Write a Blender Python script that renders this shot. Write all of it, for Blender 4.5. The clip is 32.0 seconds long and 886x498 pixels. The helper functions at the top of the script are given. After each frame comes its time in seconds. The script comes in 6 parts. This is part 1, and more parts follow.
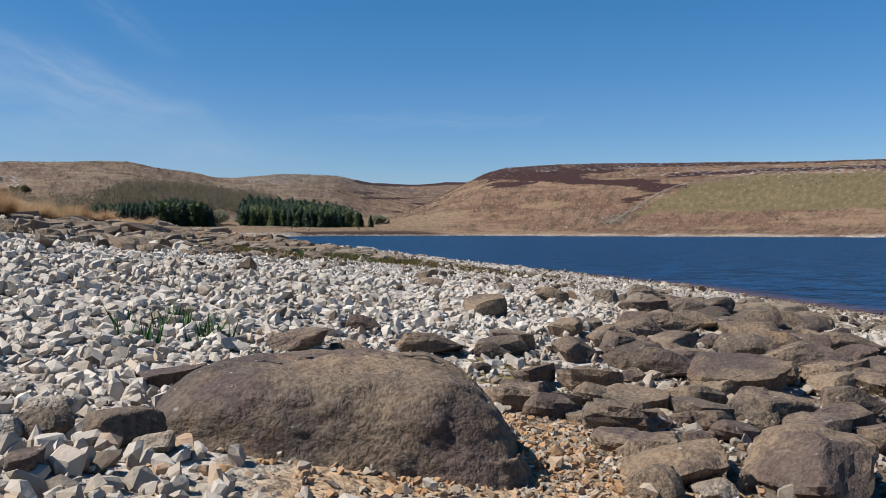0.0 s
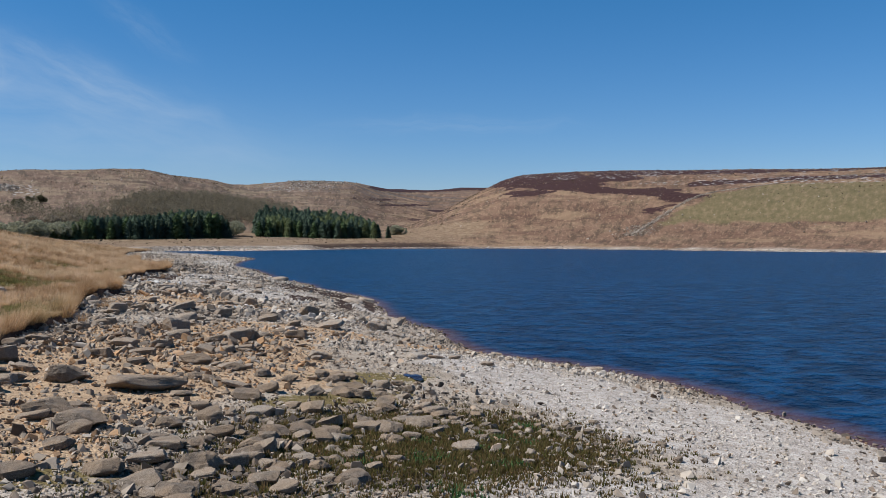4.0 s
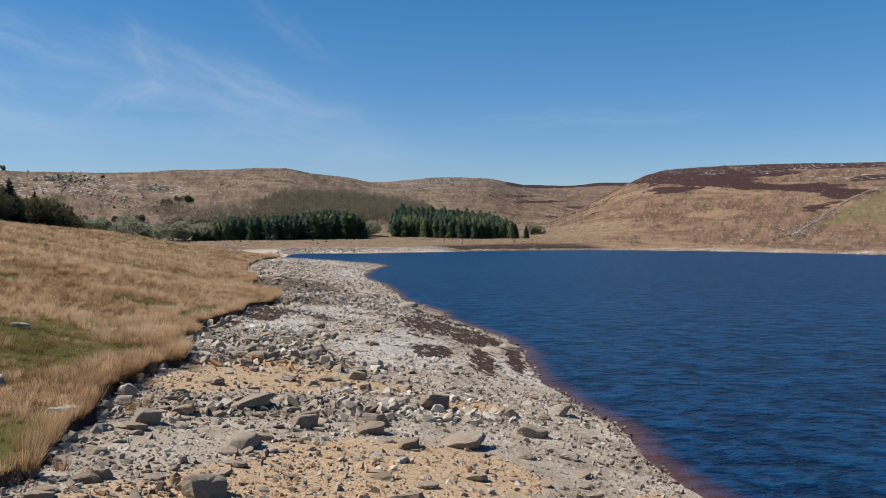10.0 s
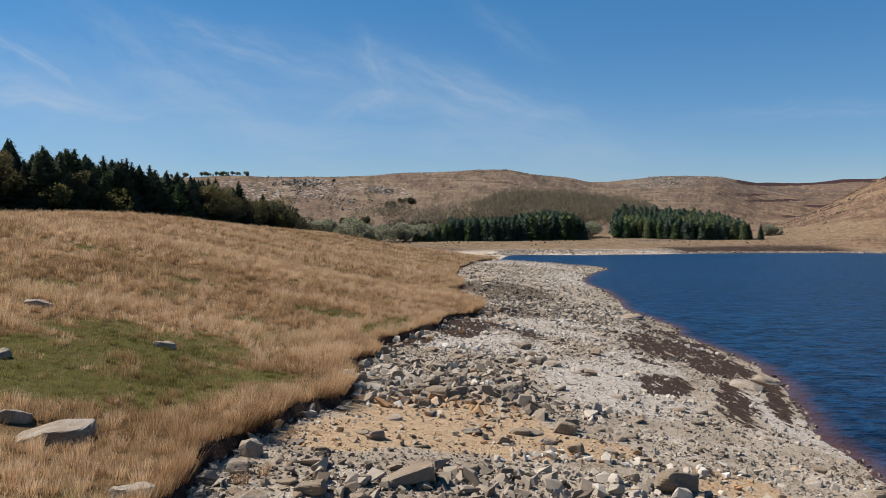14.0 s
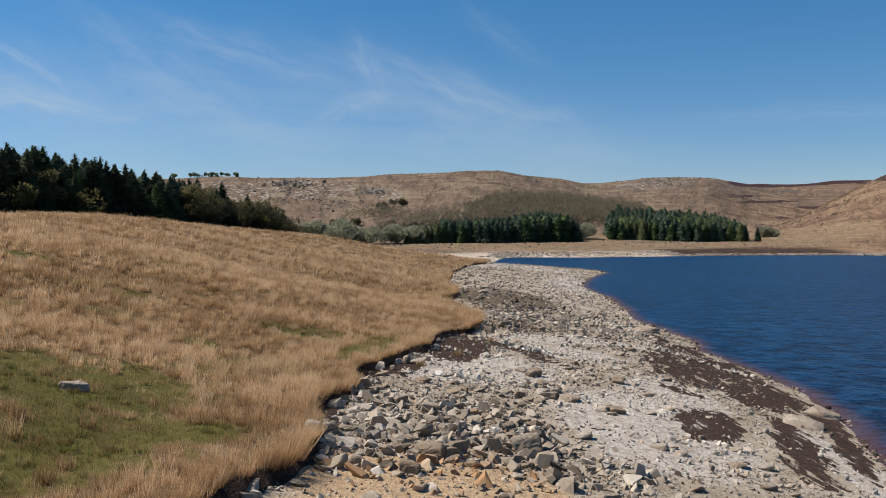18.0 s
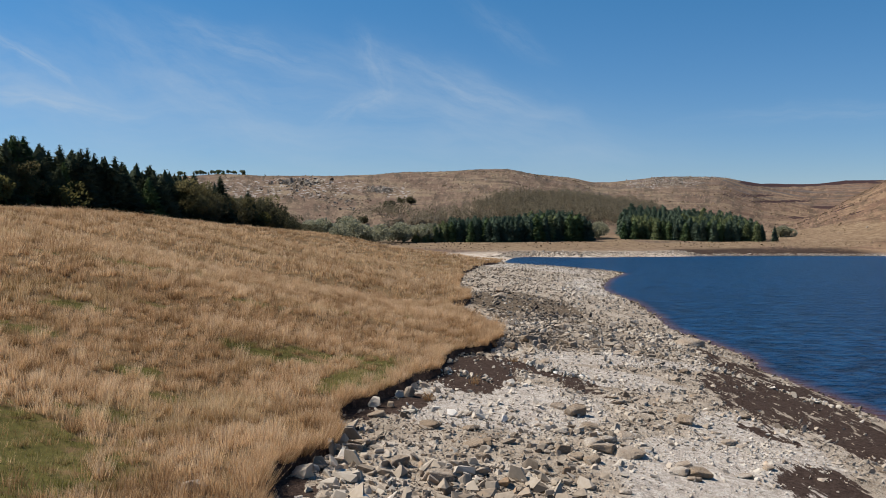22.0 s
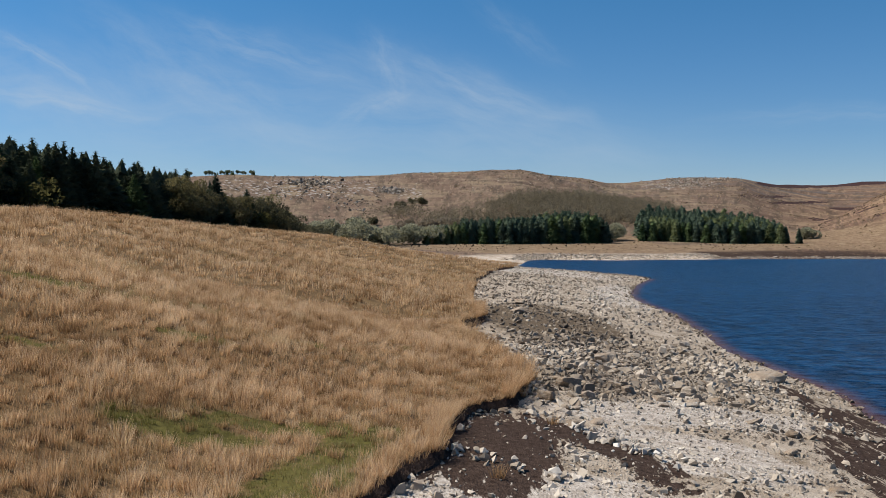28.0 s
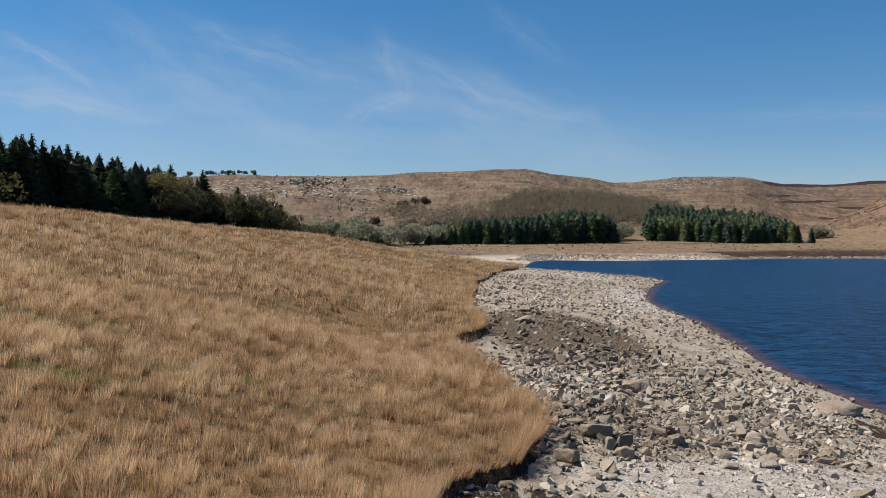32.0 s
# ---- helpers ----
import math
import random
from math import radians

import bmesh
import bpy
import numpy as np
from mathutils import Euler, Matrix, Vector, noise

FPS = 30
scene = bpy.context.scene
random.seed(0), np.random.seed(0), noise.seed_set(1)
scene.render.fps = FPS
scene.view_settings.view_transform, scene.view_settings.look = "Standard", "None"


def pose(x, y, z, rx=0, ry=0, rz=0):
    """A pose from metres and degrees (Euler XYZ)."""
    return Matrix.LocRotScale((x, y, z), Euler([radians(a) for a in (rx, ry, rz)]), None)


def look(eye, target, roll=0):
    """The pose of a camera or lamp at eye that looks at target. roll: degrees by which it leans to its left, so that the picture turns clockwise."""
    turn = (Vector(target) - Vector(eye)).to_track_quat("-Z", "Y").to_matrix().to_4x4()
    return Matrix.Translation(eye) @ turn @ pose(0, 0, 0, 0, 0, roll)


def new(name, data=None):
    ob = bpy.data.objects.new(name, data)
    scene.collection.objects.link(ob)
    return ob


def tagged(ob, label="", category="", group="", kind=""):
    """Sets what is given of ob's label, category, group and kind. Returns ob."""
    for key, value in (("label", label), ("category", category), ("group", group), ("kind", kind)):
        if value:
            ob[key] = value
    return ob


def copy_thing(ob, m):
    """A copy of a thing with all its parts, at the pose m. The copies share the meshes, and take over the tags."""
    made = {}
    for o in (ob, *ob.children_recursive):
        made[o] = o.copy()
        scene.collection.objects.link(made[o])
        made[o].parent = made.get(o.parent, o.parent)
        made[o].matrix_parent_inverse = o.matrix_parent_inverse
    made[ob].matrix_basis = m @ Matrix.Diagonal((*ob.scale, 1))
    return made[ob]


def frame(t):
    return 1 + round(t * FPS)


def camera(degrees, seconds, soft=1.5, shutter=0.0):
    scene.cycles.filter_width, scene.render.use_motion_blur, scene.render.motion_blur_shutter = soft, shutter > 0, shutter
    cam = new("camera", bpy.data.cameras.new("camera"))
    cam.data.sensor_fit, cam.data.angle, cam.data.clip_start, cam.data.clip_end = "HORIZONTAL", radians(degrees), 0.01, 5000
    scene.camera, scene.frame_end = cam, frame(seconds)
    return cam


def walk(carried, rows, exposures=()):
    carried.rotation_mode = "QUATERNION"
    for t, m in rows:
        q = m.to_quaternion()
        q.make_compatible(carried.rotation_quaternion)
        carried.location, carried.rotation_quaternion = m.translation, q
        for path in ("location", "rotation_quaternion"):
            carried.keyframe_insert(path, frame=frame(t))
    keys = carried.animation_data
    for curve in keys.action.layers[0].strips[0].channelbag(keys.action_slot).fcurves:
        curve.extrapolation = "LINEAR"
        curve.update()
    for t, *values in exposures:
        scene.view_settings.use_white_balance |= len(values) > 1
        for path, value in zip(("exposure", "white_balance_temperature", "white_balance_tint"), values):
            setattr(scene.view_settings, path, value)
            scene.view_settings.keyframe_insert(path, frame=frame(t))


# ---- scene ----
cam = camera(53.59, 32.0, soft=0.9)
PATH = [
    (0, (-6.165, -39.193, 1.865), (-2.163, -30.031, 1.666), -0.01),
    (0.5, (-6.213, -38.798, 2.380), (-2.428, -29.543, 2.202), -0.04),
    (1, (-6.199, -38.315, 3.070), (-2.584, -28.993, 2.892), -0.04),
    (1.5, (-6.135, -37.587, 3.540), (-2.489, -28.277, 3.361), -0.03),
    (2, (-6.042, -36.667, 3.873), (-2.344, -27.377, 3.717), -0.04),
    (2.5, (-5.911, -35.681, 4.181), (-2.167, -26.409, 4.034), -0.05),
    (3, (-5.806, -34.685, 4.532), (-2.002, -25.437, 4.392), -0.05),
    (3.5, (-5.659, -33.692, 4.938), (-1.809, -24.465, 4.786), -0.02),
    (5.5, (-4.055, -28.529, 6.305), (-0.224, -19.293, 6.172), 0.02),
    (6, (-3.742, -27.460, 6.690), (-0.204, -18.108, 6.551), 0.02),
    (6.5, (-3.441, -26.370, 7.090), (-0.200, -16.911, 6.928), -0.01),
    (7, (-3.119, -25.287, 7.296), (-0.025, -15.779, 7.123), -0.04),
    (7.5, (-2.799, -24.148, 7.398), (0.130, -14.588, 7.213), -0.07),
    (8, (-2.489, -22.916, 7.433), (0.326, -13.323, 7.238), -0.10),
    (8.5, (-2.183, -21.716, 7.428), (0.500, -12.085, 7.231), -0.12),
    (9, (-1.923, -20.622, 7.421), (0.747, -10.988, 7.222), -0.09),
    (9.5, (-1.770, -19.682, 7.486), (0.939, -10.059, 7.283), -0.05),
    (10, (-1.489, -18.610, 7.531), (0.893, -8.900, 7.328), -0.04),
    (10.5, (-1.168, -17.441, 7.525), (0.592, -7.599, 7.326), -0.08),
    (11, (-0.811, -16.296, 7.569), (0.243, -6.354, 7.370), -0.11),
    (11.5, (-0.531, -15.158, 7.580), (-0.171, -5.167, 7.377), -0.14),
    (12, (-0.301, -13.999, 7.568), (-0.333, -4.001, 7.371), -0.16),
    (12.5, (-0.129, -12.854, 7.570), (-0.287, -2.857, 7.371), -0.15),
    (13, (0.039, -11.706, 7.557), (-0.114, -1.709, 7.367), -0.13),
    (13.5, (0.103, -10.534, 7.555), (-0.015, -0.536, 7.361), -0.10),
    (14, (0.169, -9.441, 7.546), (0.078, 0.557, 7.356), -0.08),
    (14.5, (0.228, -8.388, 7.519), (0.157, 1.610, 7.335), -0.07),
    (16.5, (0.044, -5.225, 7.657), (0.041, 4.773, 7.480), -0.11),
    (17, (0.067, -4.227, 7.706), (0.069, 5.771, 7.528), -0.10),
    (17.5, (0.093, -3.244, 7.700), (0.098, 6.754, 7.526), -0.09),
    (18, (0.052, -2.212, 7.691), (0.054, 7.787, 7.517), -0.10),
    (18.5, (0.006, -1.125, 7.702), (0.007, 8.874, 7.528), -0.10),
    (19, (0.000, 0.000, 7.716), (-0.000, 9.998, 7.538), -0.06),
    (19.5, (-0.026, 1.111, 7.730), (-0.043, 11.110, 7.545), -0.01),
    (20, (-0.060, 2.242, 7.699), (-0.087, 12.240, 7.511), 0.01),
    (20.5, (-0.036, 3.377, 7.635), (-0.086, 13.376, 7.451), 0.02),
    (21, (-0.039, 4.465, 7.558), (-0.103, 14.463, 7.380), 0.02),
    (21.5, (-0.096, 5.491, 7.531), (-0.182, 15.489, 7.351), 0.03),
    (22, (-0.146, 6.493, 7.544), (-0.238, 16.491, 7.360), 0.08),
    (22.5, (-0.163, 7.525, 7.547), (-0.260, 17.523, 7.367), 0.11),
    (23, (-0.188, 8.572, 7.533), (-0.293, 18.569, 7.352), 0.14),
    (23.5, (-0.188, 9.616, 7.531), (-0.306, 19.613, 7.354), 0.12),
    (24, (-0.199, 10.640, 7.543), (-0.333, 20.637, 7.366), 0.12),
    (24.5, (-0.171, 11.664, 7.522), (-0.318, 21.662, 7.351), 0.14),
    (25, (-0.177, 12.680, 7.509), (-0.339, 22.677, 7.336), 0.14),
    (25.5, (-0.189, 13.685, 7.528), (-0.376, 23.682, 7.359), 0.16),
    (26, (-0.207, 14.583, 7.587), (-0.404, 24.580, 7.419), 0.19),
    (26.5, (-0.169, 15.464, 7.570), (-0.372, 25.460, 7.405), 0.17),
    (28.5, (-0.115, 19.105, 7.675), (-0.353, 29.101, 7.504), 0.15),
    (29, (-0.108, 20.106, 7.622), (-0.352, 30.101, 7.453), 0.15),
    (29.5, (-0.053, 21.164, 7.611), (-0.308, 31.160, 7.444), 0.13),
    (30, (-0.009, 22.243, 7.636), (-0.272, 32.238, 7.469), 0.12),
    (30.5, (0.055, 23.394, 7.601), (-0.216, 33.389, 7.435), 0.10),
    (31, (0.131, 24.556, 7.566), (-0.146, 34.551, 7.401), 0.06),
    (31.5, (0.217, 25.712, 7.546), (-0.065, 35.707, 7.376), 0.04),
    (32, (0.342, 26.879, 7.480), (0.058, 36.873, 7.315), 0.03),
]
walk(cam, [(t, look(e, g, r)) for t, e, g, r in PATH], ((0, 0.50, 6120, 10), (0.5, 0.54, 6100, 10), (1, 0.32, 6080, 10), (2, 0.31, 6030, 10), (3, 0.38, 5980, 10), (6, 0.53, 6000, 10), (9, 0.56, 6200, 10), (13, 0.53, 6520, 10), (22, 0.51, 6550, 10), (32, 0.50, 6560, 10)))

# ---- world and sun ----
SUN_AZ, SUN_EL = -80.0, 51.0  # degrees, clockwise from +y
world = bpy.data.worlds.new("world")
scene.world = world
world.use_nodes = True
wn, wl = world.node_tree.nodes, world.node_tree.links
sky = wn.new("ShaderNodeTexSky")
sky.sky_type, sky.sun_disc = "NISHITA", False
sky.sun_elevation, sky.sun_rotation = radians(SUN_EL), radians(SUN_AZ)
sky.altitude, sky.air_density, sky.dust_density, sky.ozone_density = 400, 1.0, 0.1, 3.0
wn["Background"].inputs["Strength"].default_value = 0.060
deep = wn.new("ShaderNodeHueSaturation")
deep.inputs["Saturation"].default_value = 1.14
clear = wn.new("ShaderNodeMix")
clear.data_type, clear.blend_type = "RGBA", "MULTIPLY"
clear.inputs["Factor"].default_value = 1.0
# clear air: paler low down, deeper blue towards the zenith
height = wn.new("ShaderNodeSeparateXYZ")
wl.new(wn.new("ShaderNodeTexCoord").outputs["Generated"], height.inputs[0])
depth = wn.new("ShaderNodeValToRGB")
depth.color_ramp.elements[0].position, depth.color_ramp.elements[0].color = 0.03, (0.855, 0.915, 1.10, 1)
depth.color_ramp.elements[1].position, depth.color_ramp.elements[1].color = 0.33, (0.70, 1.02, 1.15, 1)
wl.new(height.outputs[2], depth.inputs[0])
wl.new(depth.outputs[0], clear.inputs["B"])
wl.new(sky.outputs[0], clear.inputs["A"])
wl.new([s for s in clear.outputs if s.type == "RGBA"][0], deep.inputs["Color"])


def cirrus():
    """Thin high cloud: slanting veils, by tangents of bearing and height."""
    at = wn.new("ShaderNodeTexCoord").outputs["Generated"]

    def num(op, a, b):
        m = wn.new("ShaderNodeMath")
        m.operation = op
        for socket, v in zip(m.inputs, (a, b)):
            if isinstance(v, (int, float)):
                socket.default_value = v
            else:
                wl.new(v, socket)
        return m.outputs[0]

    split = wn.new("ShaderNodeSeparateXYZ")
    wl.new(at, split.inputs[0])
    ahead = num("MAXIMUM", split.outputs[1], 0.05)
    flat = wn.new("ShaderNodeCombineXYZ")
    wl.new(num("DIVIDE", split.outputs[0], ahead), flat.inputs[0])
    wl.new(num("DIVIDE", split.outputs[2], ahead), flat.inputs[1])
    warp = wn.new("ShaderNodeTexNoise")
    warp.inputs["Scale"].default_value, warp.inputs["Detail"].default_value = 9.0, 5.0
    wl.new(flat.outputs[0], warp.inputs["Vector"])
    bend = wn.new("ShaderNodeVectorMath")
    bend.operation = "MULTIPLY_ADD"
    wl.new(warp.outputs["Color"], bend.inputs[0])
    bend.inputs[1].default_value = (0.05, 0.05, 0)
    wl.new(flat.outputs[0], bend.inputs[2])
    total = None
    # centre, half length and width, slant, density
    for cu, cv, hl, hw, slant, much in ((-0.465, 0.228, 0.06, 0.007, -34, 0.30), (-0.215, 0.240, 0.10, 0.020, -22, 0.28), (-0.29, 0.208, 0.14, 0.045, -30, 0.26), (-0.44, 0.176, 0.11, 0.011, -7, 0.30), (0.04, 0.192, 0.10, 0.018, -22, 0.26), (-0.065, 0.218, 0.045, 0.016, -68, 0.20),
                                        (-0.085, 0.165, 0.05, 0.014, 24, 0.22), (-0.17, 0.150, 0.42, 0.060, -4, 0.26), (0.085, 0.255, 0.06, 0.018, -35, 0.12), (-0.47, 0.205, 0.14, 0.05, -20, 0.24), (0.46, 0.160, 0.16, 0.012, 4, 0.14), (0.02, 0.175, 0.20, 0.045, -18, 0.24)):
        mp = wn.new("ShaderNodeMapping")
        mp.vector_type = "TEXTURE"
        mp.inputs["Location"].default_value = (cu, cv, 0)
        mp.inputs["Rotation"].default_value[2] = radians(slant)
        mp.inputs["Scale"].default_value = (hl, hw, 1)
        wl.new(bend.outputs[0], mp.inputs[0])
        size = wn.new("ShaderNodeVectorMath")
        size.operation = "LENGTH"
        wl.new(mp.outputs[0], size.inputs[0])
        soft = wn.new("ShaderNodeMapRange")
        soft.interpolation_type = "SMOOTHERSTEP"
        soft.inputs["From Min"].default_value, soft.inputs["From Max"].default_value = 1.7, 0.0
        soft.inputs["To Max"].default_value = much
        wl.new(size.outputs["Value"], soft.inputs["Value"])
        # fibres along the streak
        grain = wn.new("ShaderNodeTexNoise")
        grain.inputs["Scale"].default_value, grain.inputs["Detail"].default_value, grain.inputs["Roughness"].default_value = 1.6, 7.0, 0.62
        wl.new(mp.outputs[0], grain.inputs["Vector"])
        torn = wn.new("ShaderNodeMapRange")
        torn.inputs["From Min"].default_value, torn.inputs["From Max"].default_value = 0.30, 0.68
        wl.new(grain.outputs["Fac"], torn.inputs["Value"])
        layer = num("MULTIPLY", soft.outputs[0], torn.outputs[0])
        total = layer if total is None else num("ADD", total, layer)
    ahead_only = wn.new("ShaderNodeMapRange")
    ahead_only.inputs["From Min"].default_value, ahead_only.inputs["From Max"].default_value = 0.2, 0.5
    wl.new(split.outputs[1], ahead_only.inputs["Value"])
    return num("MINIMUM", num("MULTIPLY", total, ahead_only.outputs[0]), 0.6)


cloud = wn.new("ShaderNodeMix")
cloud.data_type = "RGBA"
cloud.inputs["B"].default_value = (5.6, 6.7, 7.9, 1)
wl.new(cirrus(), cloud.inputs["Factor"])
wl.new(deep.outputs[0], cloud.inputs["A"])
wl.new([s for s in cloud.outputs if s.type == "RGBA"][0], wn["Background"].inputs["Color"])
sun = new("sun", bpy.data.lights.new("sun", "SUN"))
sun.data.energy, sun.data.angle, sun.data.color = 5.0, radians(0.53), (1.0, 0.93, 0.82)
sun_way = Vector((math.sin(radians(SUN_AZ)) * math.cos(radians(SUN_EL)), math.cos(radians(SUN_AZ)) * math.cos(radians(SUN_EL)), math.sin(radians(SUN_EL))))
sun.matrix_world = look(sun_way * 100, (0, 0, 0))


# ---- materials ----
def mat(name, rough=0.9, spec=0.3):
    m = bpy.data.materials.new(name)
    m.use_nodes = True
    b = m.node_tree.nodes["Principled BSDF"]
    b.inputs["Roughness"].default_value, b.inputs["Specular IOR Level"].default_value = rough, spec
    return m, m.node_tree.nodes, m.node_tree.links, b


class Nodes:
    """Short hand for building node trees."""

    def __init__(self, name, rough=0.9, spec=0.3):
        self.m, self.n, self.l, self.b = mat(name, rough, spec)

    def put(self, socket, value):
        if isinstance(value, (int, float)):
            socket.default_value = value
        elif isinstance(value, tuple):
            socket.default_value = (*value, 1) if len(value) == 3 and socket.type == "RGBA" else value
        else:
            self.l.new(value, socket)

    def where(self):
        return self.n.new("ShaderNodeNewGeometry").outputs["Position"]

    def local(self):
        return self.n.new("ShaderNodeTexCoord").outputs["Object"]

    def attr(self, name):
        a = self.n.new("ShaderNodeAttribute")
        a.attribute_name = name
        return a.outputs["Fac"]

    def rand(self):
        return self.n.new("ShaderNodeObjectInfo").outputs["Random"]

    def island(self):
        return self.n.new("ShaderNodeNewGeometry").outputs["Random Per Island"]

    def scaled(self, vec, s):
        v = self.n.new("ShaderNodeVectorMath")
        v.operation = "MULTIPLY"
        self.put(v.inputs[0], vec)
        v.inputs[1].default_value = s
        return v.outputs[0]

    def noise(self, vec, scale, detail=4.0, rough=0.6, dist=0.0):
        t = self.n.new("ShaderNodeTexNoise")
        self.put(t.inputs["Vector"], vec)
        for k, v in (("Scale", scale), ("Detail", detail), ("Roughness", rough), ("Distortion", dist)):
            t.inputs[k].default_value = v
        return t.outputs["Fac"]

    def cells(self, vec, scale, out="Distance", feature="F1"):
        t = self.n.new("ShaderNodeTexVoronoi")
        t.feature = feature
        self.put(t.inputs["Vector"], vec)
        t.inputs["Scale"].default_value = scale
        return t.outputs[out]

    def math(self, op, a, b=0.0, clamp=False):
        t = self.n.new("ShaderNodeMath")
        t.operation, t.use_clamp = op, clamp
        self.put(t.inputs[0], a)
        self.put(t.inputs[1], b)
        return t.outputs[0]

    def ramp(self, fac, *stops):
        t = self.n.new("ShaderNodeValToRGB")
        e = t.color_ramp.elements
        while len(e) < len(stops):
            e.new(0.5)
        for el, (p, c) in zip(e, stops):
            el.position = p
            el.color = (c, c, c, 1) if isinstance(c, (int, float)) else (*c, 1)
        self.put(t.inputs[0], fac)
        return t.outputs["Color"]

    def step(self, fac, a, b):
        t = self.n.new("ShaderNodeMapRange")
        t.interpolation_type = "SMOOTHSTEP"
        self.put(t.inputs["Value"], fac)
        t.inputs["From Min"].default_value, t.inputs["From Max"].default_value = a, b
        return t.outputs["Result"]

    def mix(self, fac, a, b, kind="MIX"):
        t = self.n.new("ShaderNodeMix")
        t.data_type, t.blend_type = "RGBA", kind
        self.put(t.inputs["Factor"], fac)
        self.put(t.inputs["A"], a)
        self.put(t.inputs["B"], b)
        for s in t.outputs:
            if s.type == "RGBA":
                return s

    def bump(self, height, strength, distance):
        t = self.n.new("ShaderNodeBump")
        t.inputs["Strength"].default_value, t.inputs["Distance"].default_value = strength, distance
        self.put(t.inputs["Height"], height)
        self.l.new(t.outputs[0], self.b.inputs["Normal"])

    def thin(self, colour, share):
        """Light passes through, as through a leaf or a blade."""
        t, x = self.n.new("ShaderNodeBsdfTranslucent"), self.n.new("ShaderNodeMixShader")
        self.put(t.inputs["Color"], colour)
        x.inputs[0].default_value = share
        self.l.new(self.b.outputs[0], x.inputs[1])
        self.l.new(t.outputs[0], x.inputs[2])
        self.l.new(x.outputs[0], self.n["Material Output"].inputs["Surface"])
        return self.done(colour)

    def done(self, colour, rough=None):
        self.put(self.b.inputs["Base Color"], colour)
        if rough is not None:
            self.put(self.b.inputs["Roughness"], rough)
        return self.m


# ---- the plan: waterline, bank edge, heights ----
WATER_Y = [-80, -36, -26, -21, -18, -14, -7.5, -2.5, 0.2, 3.2, 6.9, 11, 16, 23, 28, 32.4, 39.7, 46.6, 54.7, 61, 67, 76.5, 86.7, 104, 115, 126, 134, 150, 164, 172, 177, 180, 184, 190, 225, 268]
WATER_X = [8.5, 8.8, 10.2, 11.6, 12.7, 13.6, 14.1, 13.5, 12.7, 11.5, 11.6, 12.8, 13.2, 13.7, 14.8, 16.2, 17.3, 17.2, 16.9, 18, 17.5, 17.1, 18.4, 20, 19.7, 20.4, 22, 25.6, 30.2, 32.6, 33, 29, 17, 12.5, 12.5, 18]
BANK_Y = [-80, -44, -15, -4, -1.3, 0.6, 3.3, 5.3, 7, 9, 11, 13, 15.4, 16.8, 18.5, 21, 23.5, 26, 28.3, 30, 32.5, 34, 35.3, 37, 38.5, 40.3, 42.5, 44.6, 45.8, 46.6, 48.6, 53.6, 55, 59, 63, 66.7, 68.3, 70, 72, 74, 79, 84, 95, 108, 120, 132, 142, 156, 171, 181, 190, 225, 268]
BANK_X = [-10, -9.4, -8.1, -7.5, -6.9, -6.4, -5.7, -5.85, -5.45, -5.35, -5.6, -5.2, -4.6, -3.7, -3.3, -3.4, -3.9, -3.85, -2.85, -3.1, -3.5, -2.7, -2.2, -1.6, -0.95, -0.55, -0.4, -0.2, 0.9, 1.6, 2.0, 1.95, 1.7, 0.95, 0.2, -0.4, -0.8, -0.2, 0.7, 1.0, 1.3, 0.6, 0.3, 0.9, 0.8, 2.2, 3.4, 4.8, 9, 8.4, 10.6, 7, 10]
FAR_X = [18, 22, 46, 79, 111, 136, 166, 188, 206, 219, 250, 288, 325, 350]
FAR_Y = [268, 281, 279, 292, 301, 301, 285, 238, 200, 178, 112, 0, -125, -500]


def smooth(a, b, v):
    k = np.clip((v - a) / (b - a), 0, 1)
    return k * k * (3 - 2 * k)


def curve(v, xs, ys):
    """Interpolation through knots, softened."""
    w = 0.6
    return (np.interp(v - w, xs, ys) + 2 * np.interp(v, xs, ys) + np.interp(v + w, xs, ys)) / 4


def hash2(i, j, seed):
    n = (i * 374761393 + j * 668265263 + seed * 974634241) & 0x7FFFFFFF
    n = ((n ^ (n >> 13)) * 1274126177) & 0x7FFFFFFF
    return ((n ^ (n >> 16)) & 0xFFFF) / 65535.0


def vnoise(x, y, size, seed=0, octaves=3):
    """Smooth value noise, -1 to 1."""
    out, amp, tot = 0.0, 1.0, 0.0
    for o in range(octaves):
        u, v = x / size, y / size
        i, j = np.floor(u).astype(np.int64), np.floor(v).astype(np.int64)
        fu, fv = u - i, v - j
        fu, fv = fu * fu * (3 - 2 * fu), fv * fv * (3 - 2 * fv)
        s = seed + o * 17
        a = hash2(i, j, s) * (1 - fu) + hash2(i + 1, j, s) * fu
        b = hash2(i, j + 1, s) * (1 - fu) + hash2(i + 1, j + 1, s) * fu
        out = out + amp * ((a * (1 - fv) + b * fv) * 2 - 1)
        tot += amp
        amp, size = amp * 0.5, size * 0.5
    return out / tot


def water_x(y):
    return curve(y, WATER_Y, WATER_X) + 0.22 * vnoise(y, y * 0, 2.5, 5) * (y < 165)


def bank_x(y):
    return curve(y, BANK_Y, BANK_X) + 0.34 * vnoise(y, y * 0, 1.6, 9, 4) * smooth(-60, -30, y)


def foot_z(y):
    return np.interp(y, [-40, -19, -6, 60, 150, 190], [2.05, 2.15, 2.2, 2.2, 2.0, 1.6])


LAKE = list(zip(WATER_X, WATER_Y)) + list(zip(FAR_X[1:], FAR_Y[1:])) + [(350, -900), (13, -900)]


